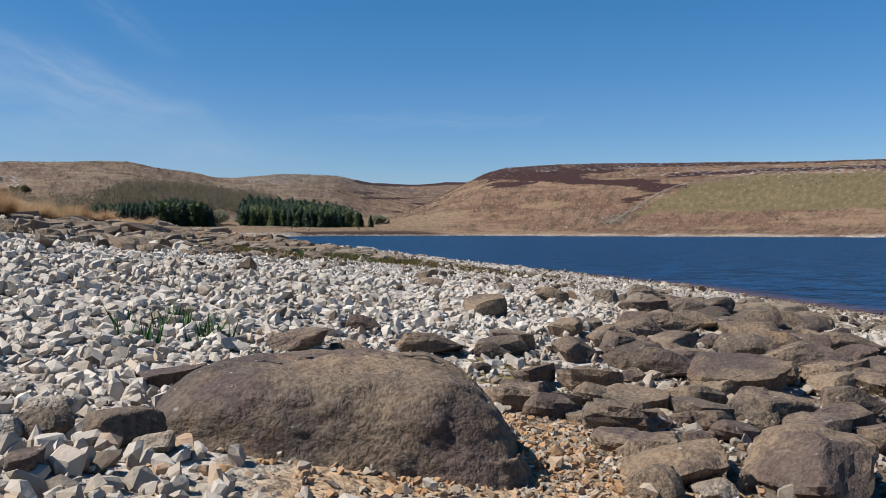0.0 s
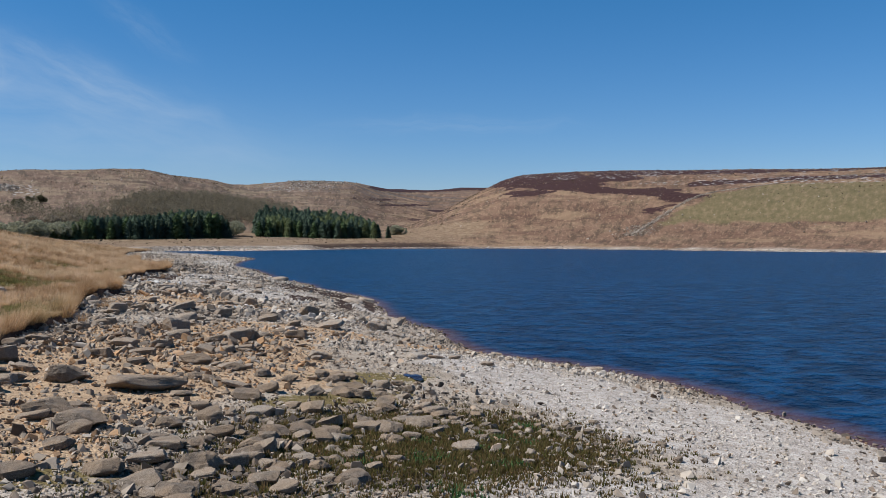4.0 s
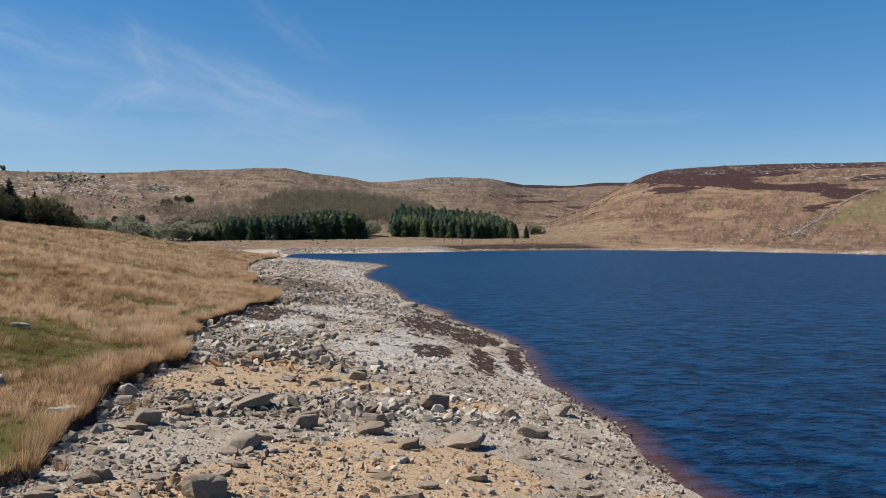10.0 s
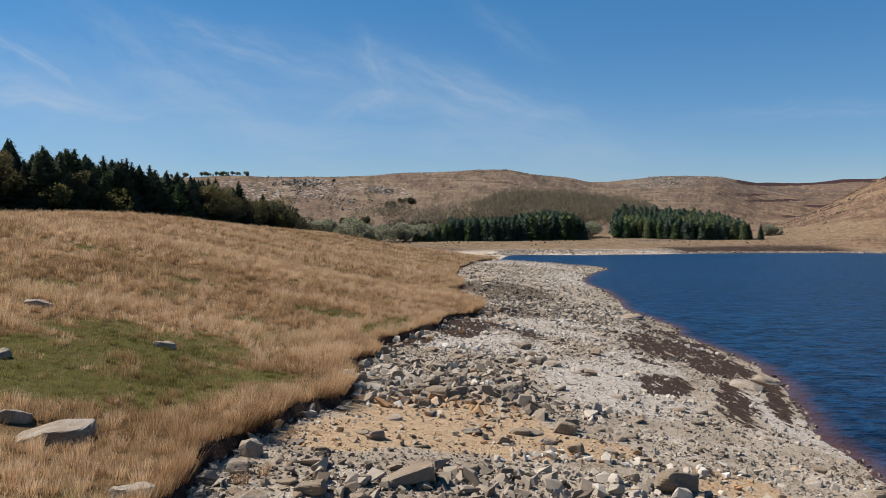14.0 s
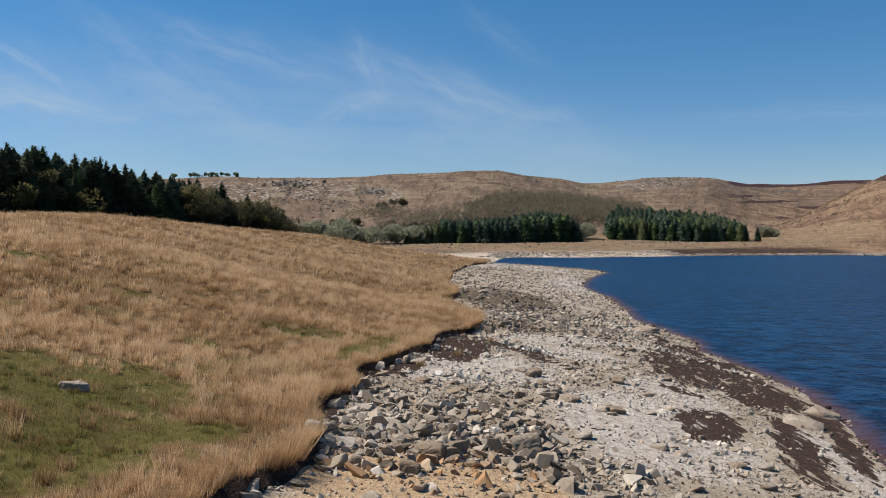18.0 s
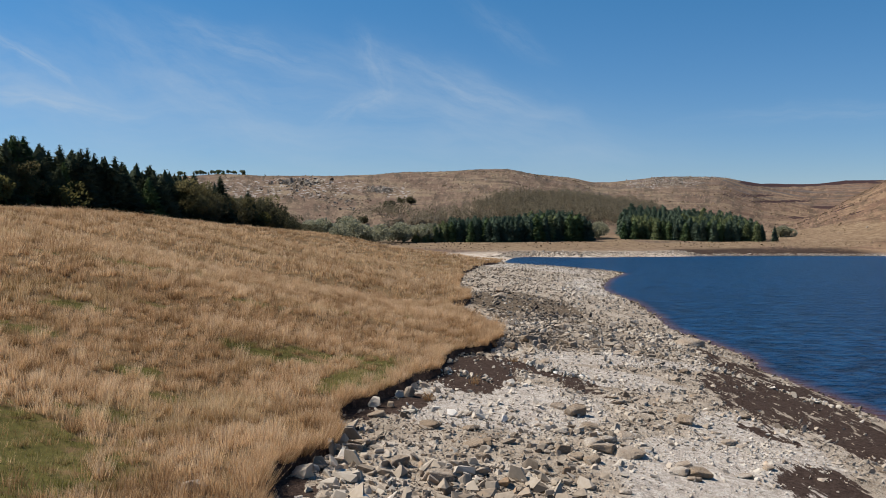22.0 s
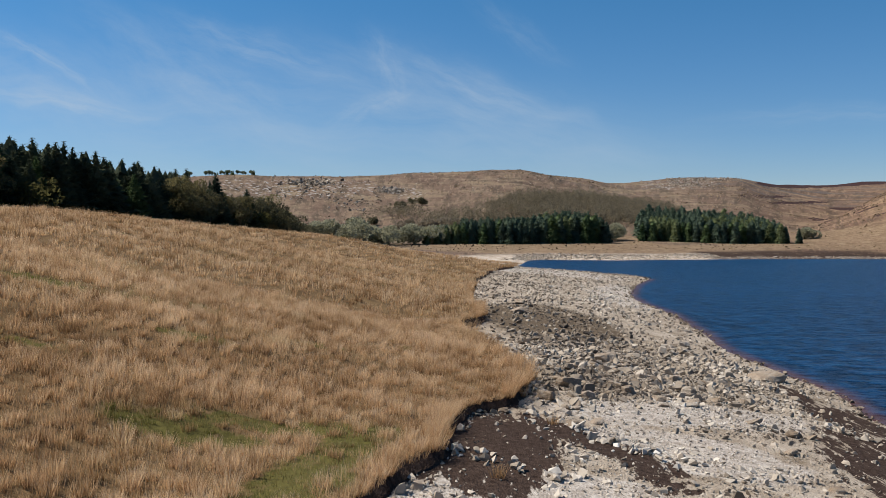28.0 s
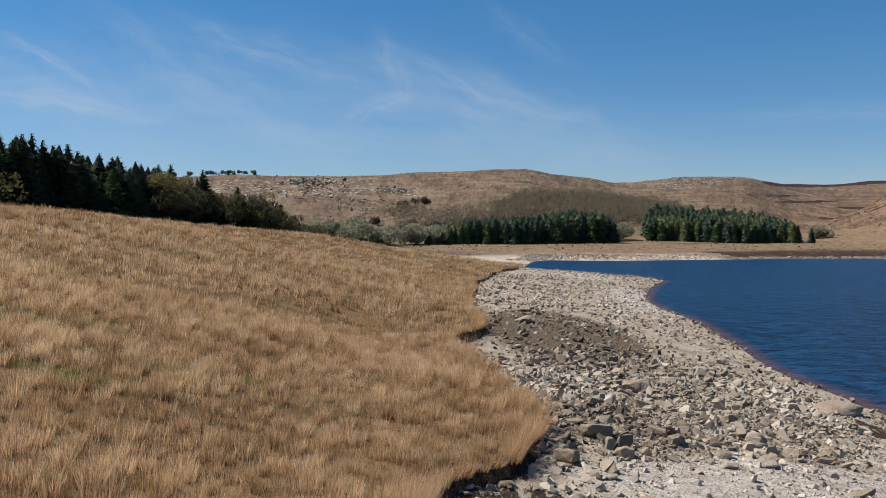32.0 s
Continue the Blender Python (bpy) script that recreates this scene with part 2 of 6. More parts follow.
def lake_distance(x, y):
    """Distance to the far waterline, positive on land."""
    d, inside = np.full(x.shape, 1e9), np.zeros(x.shape, bool)
    for (ax, ay), (bx, by) in zip(LAKE, LAKE[1:] + LAKE[:1]):
        ex, ey = bx - ax, by - ay
        k = np.clip(((x - ax) * ex + (y - ay) * ey) / (ex * ex + ey * ey), 0, 1)
        d = np.minimum(d, np.hypot(x - ax - k * ex, y - ay - k * ey))
        if ay != by:
            inside ^= ((ay > y) != (by > y)) & (x < ex * (y - ay) / ey + ax)
    return np.where(inside, -d, d)


# skylines, by bearing in degrees clockwise from +y, in degrees above the level
MOOR_AZ = [-180, -60, -30, -17.7, -14.5, -10.4, -6, -2.4, 1.3, 3.7, 4.6, 7.9, 9.0, 10.4, 12.2, 12.9, 17.1, 18, 18.9, 22.1, 24, 26, 27, 40, 180]
MOOR_EL = [2.5, 3.2, 3.3, 3.5, 3.66, 3.6, 3.74, 3.94, 4.08, 4.08, 3.94, 3.48, 3.18, 3.25, 3.42, 3.52, 3.46, 3.25, 3.05, 2.9, 3.1, 3.08, 3.0, 3.0, 2.5]
MOOR_R = [900, 800, 760, 760, 760, 780, 820, 880, 930, 960, 980, 1080, 1150, 1250, 1350, 1350, 1450, 1600, 1750, 2300, 2500, 2500, 2500, 2000, 900]
EDGE_AZ = [15, 19, 20.5, 22, 24.5, 26, 27.2, 28.6, 32, 38, 47, 60, 120, 180]
EDGE_EL = [0.0, 0.1, 0.35, 0.9, 2.2, 3.0, 3.55, 3.9, 4.08, 4.13, 3.95, 3.9, 3.5, 2.5]
EDGE_R = [500, 520, 600, 720, 900, 950, 950, 930, 900, 850, 800, 780, 800, 900]
EYE_Z = 7.6


def moor_z(x, y):
    """The hills round the water."""
    az, r = np.degrees(np.arctan2(x, y)), np.hypot(x, y)
    r2 = np.interp(az, MOOR_AZ, MOOR_R)
    top = EYE_Z + r2 * np.tan(np.radians(np.interp(az, MOOR_AZ, MOOR_EL)))
    r1 = 400 + 130 * smooth(14, 24, az)
    k = np.clip((r - r1) / (r2 - r1), 0, 1)
    z = 4.5 + (top - 4.5) * (0.55 * k + 0.45 * k * k * (3 - 2 * k))
    z += np.where(r > r2, -(r - r2) * 0.004, 0)
    # the wooded shoulder behind the plantations
    z += 8 * np.exp(-(((az - 6) / 6.5) ** 2) - ((r - 560) / 120) ** 2) + 4 * np.exp(-(((az + 3) / 4) ** 2) - ((r - 480) / 70) ** 2)
    r4 = np.interp(az, EDGE_AZ, EDGE_R)
    top = EYE_Z + r4 * np.tan(np.radians(np.interp(az, EDGE_AZ, EDGE_EL)))
    r3 = np.interp(az, [15, 22, 28, 34, 40, 47, 60, 120, 180], [380, 330, 330, 310, 300, 300, 310, 420, 400])
    k = np.clip((r - r3) / (r4 - r3), 0, 1)
    e = 2.0 + (top - 2.0) * (1.25 * k - 0.25 * k * k * k)
    e += np.where(r > r4, -(r - r4) * 0.006, 0)
    z = np.maximum(z, np.where(az > 15, e, 0))
    amp = smooth(330, 700, r)
    z = z + smooth(420, 620, r) * (0.8 * vnoise(x, y, 45, 4, 3))
    return z + amp * (2.2 * vnoise(x, y, 90, 3, 4) * smooth(0.0, 0.3, 1 - k * (az > 22)))


def field_z(x, y):
    """The grass field behind the bank."""
    d = np.maximum(bank_x(y) - x, 0)
    z = foot_z(y) + 0.32 + 0.06 * np.minimum(d, 4) + 0.205 * np.maximum(np.minimum(d, 27) - 4, 0) * (1 - 0.36 * smooth(85, 190, y))
    z += 2.2 * (1 - np.exp(-np.maximum(d - 27, 0) / 12))
    z += 1.0 * smooth(18, 42, d) * smooth(70, 108, y)
    z -= 0.05 * np.clip(d - 60, 0, 90)
    return z + 0.10 * vnoise(x, y, 3.2, 21) + 0.25 * vnoise(x, y, 11, 22)


def beach_z(x, y):
    wx, bx = water_x(y), bank_x(y)
    u = (wx - x) / (wx - bx)
    v = np.clip(u, 0, 1)
    early = smooth(-4, -16, y)
    z = np.where(u > 0, foot_z(y) * ((1 - early) * (u + 0.10 * np.sin(np.pi * v)) + early * v ** 1.12), np.maximum(u * 2.6, -3.0))
    rough = smooth(-0.05, 0.1, u)
    z += rough * (0.05 * vnoise(x, y, 1.3, 31, 3) + 0.06 * vnoise(x, y, 5, 33, 2) * smooth(0.05, 0.3, u))
    # the hollow where the walk starts
    z -= 0.28 * smooth(-34.0, -36.5, y) * smooth(0.5, 0.75, u)
    return z


def ground_z(x, y):
    x, y = np.asarray(x, float), np.asarray(y, float)
    d = lake_distance(x, y)
    near = np.where(x < bank_x(y), field_z(x, y), beach_z(x, y))
    land = np.where(d < 14, 0.08 * d, 1.1 + 0.03 * np.minimum(d - 14, 90))
    m = moor_z(x, y)
    far = np.where(d < 0, np.maximum(d * 0.15, -4), np.minimum(land + smooth(6, 160, d) * np.maximum(m - land, 0), np.maximum(m, land)))
    r = np.hypot(x, y)
    west = (1 - smooth(188, 240, y)) * (x < water_x(y) + 40) * (1 - smooth(110, 190, -x)) * smooth(-400, -160, y)
    west = np.where((x > water_x(y)) & (y > 172), 0, west)
    return near * west + far * (1 - west)


# ---- mesh helpers ----
def mesh_object(name, co, quads=None, tris=None, material=None, attrs=None, parent=None, flat=True):
    me = bpy.data.meshes.new(name)
    co = np.asarray(co, np.float32)
    loops, sizes = [], []
    for f in (quads, tris):
        if f is not None and len(f):
            f = np.asarray(f, np.int32)
            loops.append(f.ravel())
            sizes.append(np.full(len(f), f.shape[1], np.int32))
    loops, sizes = np.concatenate(loops), np.concatenate(sizes)
    me.vertices.add(len(co))
    me.vertices.foreach_set("co", co.ravel())
    me.loops.add(len(loops))
    me.loops.foreach_set("vertex_index", loops)
    me.polygons.add(len(sizes))
    me.polygons.foreach_set("loop_start", np.concatenate([[0], np.cumsum(sizes)[:-1]]).astype(np.int32))
    me.polygons.foreach_set("use_smooth", np.full(len(sizes), not flat))
    for key, val in (attrs or {}).items():
        me.attributes.new(key, "FLOAT", "POINT").data.foreach_set("value", np.asarray(val, np.float32))
    me.update(calc_edges=True)
    if material:
        me.materials.append(material)
    ob = new(name, me)
    if parent:
        ob.parent = parent
    return ob


def grid_faces(nx, ny):
    i = np.arange(nx - 1)[None, :] + nx * np.arange(ny - 1)[:, None]
    return np.stack([i, i + 1, i + nx + 1, i + nx], -1).reshape(-1, 4)


def growing(start, step, factor, end):
    out, v = [], start
    while v < end:
        out.append(v)
        v += step
        step *= factor
    return np.array(out + [end])


# ---- ground materials ----
def ground_material():
    k = Nodes("ground", 1.0, 0.04)
    p = k.where()
    n1, n2, n3, n4 = k.noise(p, 0.05, 5), k.noise(p, 0.6, 5), k.noise(p, 6.0, 5), k.noise(p, 40.0, 3)
    # beach: sandy earth between stones
    earth = k.ramp(n2, (0.3, (0.205, 0.162, 0.120)), (0.5, (0.335, 0.280, 0.222)), (0.68, (0.46, 0.405, 0.345)))
    earth = k.mix(k.step(n3, 0.45, 0.7), earth, (0.33, 0.285, 0.235))
    sand = k.ramp(n3, (0.3, (0.29, 0.20, 0.125)), (0.7, (0.47, 0.345, 0.225)))
    c = k.mix(k.step(k.math("ADD", k.attr("sand"), k.math("MULTIPLY", k.math("SUBTRACT", n2, 0.5), 1.2)), 0.35, 0.65), earth, sand)
    c = k.mix(k.step(k.math("ADD", k.attr("dark"), k.math("MULTIPLY", k.math("SUBTRACT", n2, 0.5), 1.4)), 0.3, 0.8), c, (0.12, 0.092, 0.066))
    pale = k.ramp(n3, (0.3, (0.35, 0.31, 0.27)), (0.7, (0.53, 0.485, 0.44)))
    pale = k.mix(k.math("MULTIPLY", k.step(k.noise(p, 2.6, 7, 0.75), 0.44, 0.60), 0.6), pale, (0.24, 0.20, 0.165))
    c = k.mix(k.step(k.math("ADD", k.attr("pale"), k.math("MULTIPLY", k.math("SUBTRACT", n2, 0.5), 1.2)), 0.35, 0.65), c, pale)
    moss = k.ramp(n3, (0.3, (0.10, 0.078, 0.034)), (0.7, (0.21, 0.165, 0.078)))
    c = k.mix(k.step(k.math("ADD", k.attr("moss"), k.math("MULTIPLY", k.math("SUBTRACT", k.noise(p, 2.6, 6, 0.75), 0.5), 2.8)), 0.45, 0.7), c, moss)
    peat = k.ramp(n3, (0.3, (0.026, 0.017, 0.014)), (0.7, (0.075, 0.052, 0.042)))
    lines = k.n.new("ShaderNodeMapping")
    lines.inputs["Rotation"].default_value[2], lines.inputs["Scale"].default_value = radians(-33), (2.4, 0.6, 1.0)
    k.put(lines.inputs["Vector"], p)
    ragged = k.noise(lines.outputs[0], 1.0, 8, 0.7)
    c = k.mix(k.step(k.math("ADD", k.attr("peat"), k.math("MULTIPLY", k.math("SUBTRACT", ragged, 0.5), 3.4)), 0.42, 0.60), c, peat)
    # field: dry grass litter
    straw = k.ramp(n2, (0.3, (0.082, 0.053, 0.029)), (0.5, (0.140, 0.091, 0.048)), (0.7, (0.195, 0.132, 0.072)))
    straw = k.mix(k.step(n3, 0.5, 0.75), straw, (0.13, 0.085, 0.04))
    turf = k.ramp(n3, (0.3, (0.046, 0.046, 0.013)), (0.7, (0.110, 0.102, 0.030)))
    straw = k.mix(k.math("MULTIPLY", k.step(k.math("ADD", k.attr("turf"), k.math("MULTIPLY", k.math("SUBTRACT", k.noise(p, 1.3, 5, 0.7), 0.5), 2.6)), 0.4, 0.85), 0.88), straw, turf)
    c = k.mix(k.attr("field"), c, straw)
    # moor: rough grass, bracken, heather, pasture, boulder fields
    lay = k.n.new("ShaderNodeCombineXYZ")
    k.put(lay.inputs[0], k.attr("across"))
    k.put(lay.inputs[1], k.attr("rise"))
    view = lay.outputs[0]
    moor = k.ramp(k.math("ADD", k.math("MULTIPLY", n1, 0.7), k.math("MULTIPLY", n2, 0.3)), (0.34, (0.090, 0.060, 0.043)), (0.46, (0.140, 0.095, 0.064)), (0.56, (0.175, 0.125, 0.083)), (0.68, (0.140, 0.115, 0.070)))
    moor = k.mix(k.math("MULTIPLY", k.step(k.noise(view, 1.6, 9, 0.72), 0.47, 0.58), 0.8), moor, (0.075, 0.058, 0.040))
    moor = k.mix(k.math("MULTIPLY", k.step(k.noise(view, 4.5, 7, 0.7), 0.52, 0.62), 0.55), moor, (0.27, 0.20, 0.13))
    # far slopes greyed in patches: aerial haze painted into the moor colour
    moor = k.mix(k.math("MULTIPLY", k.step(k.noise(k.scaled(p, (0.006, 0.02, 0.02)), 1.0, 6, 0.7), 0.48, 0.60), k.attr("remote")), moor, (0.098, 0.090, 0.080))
    moor = k.mix(1.0, moor, (1.03, 0.955, 0.98), "MULTIPLY")
    moor = k.mix(k.math("MULTIPLY", k.step(k.noise(k.scaled(p, (0.03, 0.018, 0.05)), 1.0, 7, 0.7), 0.5, 0.62), 0.5), moor, (0.28, 0.20, 0.125))
    slant = k.n.new("ShaderNodeMapping")
    slant.inputs["Rotation"].default_value[2], slant.inputs["Scale"].default_value = radians(-24), (0.6, 2.4, 1.0)
    k.put(slant.inputs["Vector"], view)
    brk = k.math("MULTIPLY", k.math("SUBTRACT", k.noise(slant.outputs[0], 0.9, 10, 0.72), 0.5), 2.9)
    past = k.ramp(k.noise(view, 3.0, 8, 0.75), (0.34, (0.088, 0.084, 0.040)), (0.5, (0.130, 0.112, 0.058)), (0.66, (0.215, 0.165, 0.100)))
    moor = k.mix(k.math("MULTIPLY", k.step(k.math("ADD", k.attr("pasture"), k.math("MULTIPLY", brk, 0.75)), 0.3, 0.75), 0.85), moor, past)
    heath = k.ramp(n2, (0.3, (0.030, 0.018, 0.018)), (0.7, (0.065, 0.036, 0.033)))
    moor = k.mix(k.step(k.math("ADD", k.attr("heather"), brk), 0.46, 0.56), moor, heath)
    # west slopes darker and cooler; the bluish cast is distance haze painted in
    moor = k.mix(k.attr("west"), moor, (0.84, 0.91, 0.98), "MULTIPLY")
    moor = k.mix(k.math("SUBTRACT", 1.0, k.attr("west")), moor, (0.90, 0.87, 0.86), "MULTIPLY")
    rocks = k.math("MULTIPLY", k.step(k.cells(p, 0.22), 0.34, 0.22), k.step(k.math("ADD", k.attr("scree"), k.math("MULTIPLY", brk, 0.6)), 0.4, 0.6))
    moor = k.mix(rocks, moor, (0.33, 0.32, 0.31))
    brack = k.ramp(k.noise(p, 0.3, 9, 0.75), (0.32, (0.10, 0.068, 0.043)), (0.5, (0.175, 0.122, 0.078)), (0.66, (0.28, 0.215, 0.145)))
    moor = k.mix(k.math("MULTIPLY", k.step(k.math("ADD", k.attr("bracken"), k.math("MULTIPLY", k.math("SUBTRACT", k.noise(p, 0.05, 8, 0.7), 0.5), 1.6)), 0.3, 0.6), 0.75), moor, brack)
    c = k.mix(k.attr("moor"), c, moor)
    shore = k.ramp(k.noise(p, 0.5, 6, 0.7), (0.35, (0.22, 0.175, 0.135)), (0.5, (0.37, 0.31, 0.25)), (0.62, (0.52, 0.46, 0.40)))
    c = k.mix(k.attr("shore"), c, shore)
    c = k.mix(k.math("MULTIPLY", k.attr("mud"), k.step(k.noise(p, 0.25, 5, 0.7), 0.30, 0.45)), c, (0.040, 0.027, 0.021))
    beach = k.math("SUBTRACT", 1.0, k.math("MAXIMUM", k.attr("field"), k.attr("moor")))
    cell = k.cells(p, 17.0)
    tint = k.ramp(k.noise(p, 13.0, 3), (0.3, 0.68), (0.5, 0.98), (0.7, 1.25))
    c = k.mix(k.math("MULTIPLY", k.math("MULTIPLY", beach, k.step(n2, 0.35, 0.6)), 0.5), c, tint, "MULTIPLY")
    c = k.mix(k.math("MULTIPLY", beach, k.step(k.noise(p, 22.0, 4, 0.7), 0.5, 0.62)), c, (0.62, 0.58, 0.55), "MULTIPLY")
    relief = k.math("SUBTRACT", k.math("MULTIPLY", n3, 0.7), k.math("MULTIPLY", beach, k.math("MULTIPLY", cell, 0.5)))
    k.bump(k.math("ADD", relief, k.math("MULTIPLY", n4, 0.3)), 0.9, 0.06)
    return k.done(c)


def water_material():
    k = Nodes("lake_water", 0.30, 0.075)
    k.b.inputs["IOR"].default_value = 1.33
    p = k.where()
    # wind ripples of three sizes
    w1 = k.noise(k.scaled(p, (1.15, 1.5, 1)), 1.0, 4, 0.6, 0.3)
    w2 = k.noise(k.scaled(p, (0.46, 0.52, 1)), 1.0, 4, 0.65, 0.3)
    w3 = k.noise(k.scaled(p, (0.16, 0.15, 1)), 1.0, 6, 0.70, 0.3)
    gust = k.noise(k.scaled(p, (0.008, 0.02, 1)), 1.0, 3)
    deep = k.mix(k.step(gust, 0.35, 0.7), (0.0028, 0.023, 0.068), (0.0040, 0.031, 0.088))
    # ripple troughs darkened: their shading is painted into the water colour
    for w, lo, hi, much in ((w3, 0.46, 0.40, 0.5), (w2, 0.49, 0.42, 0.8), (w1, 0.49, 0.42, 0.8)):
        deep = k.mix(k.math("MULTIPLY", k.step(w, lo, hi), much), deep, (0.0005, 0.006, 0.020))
    # crests lightened: sky glint painted into the colour as well
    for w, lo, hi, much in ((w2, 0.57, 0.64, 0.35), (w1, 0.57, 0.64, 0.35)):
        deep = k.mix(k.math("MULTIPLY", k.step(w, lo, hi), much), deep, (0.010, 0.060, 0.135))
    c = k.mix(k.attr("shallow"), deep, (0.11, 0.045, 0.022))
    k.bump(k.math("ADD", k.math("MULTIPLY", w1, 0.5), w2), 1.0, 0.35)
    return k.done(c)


GROUND, LAKE_WATER = ground_material(), water_material()


def patches(x, y, spots):
    """A soft mask of stretched round spots: centre, half sizes, turn in degrees."""
    out = np.zeros(np.shape(x))
    for cx, cy, sx, sy, turn in spots:
        c, s = math.cos(radians(turn)), math.sin(radians(turn))
        u, v = ((x - cx) * c + (y - cy) * s) / sx, (-(x - cx) * s + (y - cy) * c) / sy
        out = np.maximum(out, 1 - smooth(0.6, 1.4, np.hypot(u, v)))
    return out


PEAT = [(9.5, 29.0, 1.25, 3.0, -17), (12.8, 43.0, 2.5, 7.0, -8), (15.3, 43.0, 1.5, 8.0, -6), (14.9, 53.0, 1.6, 4.0, -5), (14.2, 37.0, 2.2, 4.2, -10), (15.6, 33.0, 0.7, 4.0, -14), (12.0, 27.0, 0.8, 5.6, -14), (14.3, 28.5, 0.5, 5.0, -16), (10.3, 35.2, 0.5, 1.8, 30), (14.9, 58.0, 0.6, 2.6, 0),
        (3.9, 41.1, 0.34, 5.2, 25), (3.7, 42.6, 0.7, 3.2, 32), (0.9, 41.0, 1.6, 4.2, -8), (-1.6, 34.3, 0.7, 1.8, -30), (-3.0, 32.2, 0.6, 1.2, 0), (-3.4, 24.4, 0.5, 1.4, 0)]
SAND = [(-2, -3.5, 4.5, 5.5, 0), (3, 4, 4, 3, 0), (0, 1, 3.5, 3, 0), (-0.4, 18.2, 3.4, 2.6, 0), (1, 15.6, 4.6, 2.0, 0), (-3, 14, 1.6, 1.4, 0), (7.6, 13.6, 1.5, 1.5, 0), (9, 1.5, 3, 1.2, 30), (-5, -9, 3, 6, 0), (-6.4, -16, 1.6, 3, 0), (-0.5, -9.5, 3, 1.5, 30),
        (-5.2, -37.4, 0.7, 0.45, 0), (-4.75, -36.95, 0.35, 0.5, 0)]
PALE = [(4, -25, 7, 7, 0), (-2.5, -29.5, 3.6, 3.2, 0), (-2, -33, 3, 2.5, 0), (-5.5, -33.5, 3.5, 4, 0), (9, -12, 3.6, 11, 8), (6.2, 42.5, 3.2, 2.6, -25), (3.4, 43.5, 2.2, 0.9, -30), (1.6, 35.6, 3.4, 4, -30), (7.5, 48, 5, 2, 20), (7, 27, 3, 6, 0), (9.5, 34, 2, 4, 0), (13.2, 25, 1, 6, 0), (20, 125, 4, 22, -8), (14, 165, 14, 12, 0)]
DARK = [(-3.2, -36.0, 2.2, 0.9, 45), (6, 79, 5, 15, 0), (2.6, 56, 2.2, 6, 0), (-4, -22, 1.6, 2.6, -20), (1.2, -16.4, 4.6, 3.2, 10), (-3.6, -19, 1.6, 1.6, 0), (1.5, -30.3, 2.0, 2.0, 0), (11.5, -26, 2, 5, 0)]
MOSS = [(-6.2, -18.9, 1.5, 0.6, 10), (0.6, -11.8, 2.6, 0.7, 25), (2.3, -8.9, 2.0, 0.9, 10), (2.6, -30.6, 1.2, 0.5, 20), (-4.45, -35.9, 0.35, 0.25, 0)]
BARE = [(1.6, 35.6, 3.2, 3.6, -30), (6.3, 43.4, 3.4, 2.2, -25), (7.5, 48.0, 4.6, 1.6, 20), (5.6, 26.5, 2.6, 4.6, 0), (13.0, 26.0, 1.6, 6.0, 0), (9.5, 33.5, 1.5, 3.5, 0), (2.6, 15.6, 3.6, 2.4, 0)]
HEAP = [(-3, -3.5, 4.0, 5.0, 0), (0.0, 22.6, 3.4, 4.8, -15), (2.5, 20.6, 3.0, 2.0, 0), (7.2, 57.5, 6.0, 7.5, -35), (3.4, 52.0, 2.4, 4.5, 0), (-3.2, 27.5, 1.0, 4.0, 10), (3.0, 11.0, 5.5, 1.6, 8), (8.8, 66, 6, 6, 0)]
TURF = [(-14, 35, 1.4, 0.6, 10), (-9, 47, 1.7, 0.6, 0), (-18, 62, 2.2, 0.8, 0), (-22, 45, 2.2, 0.8, 0), (-8, 31, 1.1, 0.6, 0), (-19, 33, 2, 0.8, 20), (-27, 58, 2.5, 1, 0), (-5.5, 50, 1, 0.5, 0), (-13, 43, 1.6, 0.5, 0), (-11, 23.2, 4.6, 3.8, 0), (-11, 17, 5.5, 3.6, 20), (-6.6, 19.6, 2.2, 1.3, 10), (-3.2, 37, 0.9, 4, -15), (-6.8, 38.3, 2.0, 0.8, 0), (-12, 53, 2.6, 0.8, 0), (-16.4, 52.6, 2.5, 0.9, 0), (-5.3, 60, 1.2, 0.6, 0), (-2.0, 30, 0.5, 3, 0), (-7, 3, 1.2, 4, 0),
        (-2.9, 36.0, 0.7, 1.6, 0), (-3.0, 40.3, 1.5, 0.8, 0), (-5.4, 39.7, 1.4, 0.6, 0), (-14.4, 39.6, 1.3, 0.8, 0), (-8.6, 28, 1.2, 0.6, 0), (-9.8, 33.2, 1.1, 0.5, 0), (-20.4, 50.4, 1.6, 0.7, 0), (-11.1, 54.6, 1.6, 0.6, 0), (-7.7, 67, 1.8, 0.7, 0)]


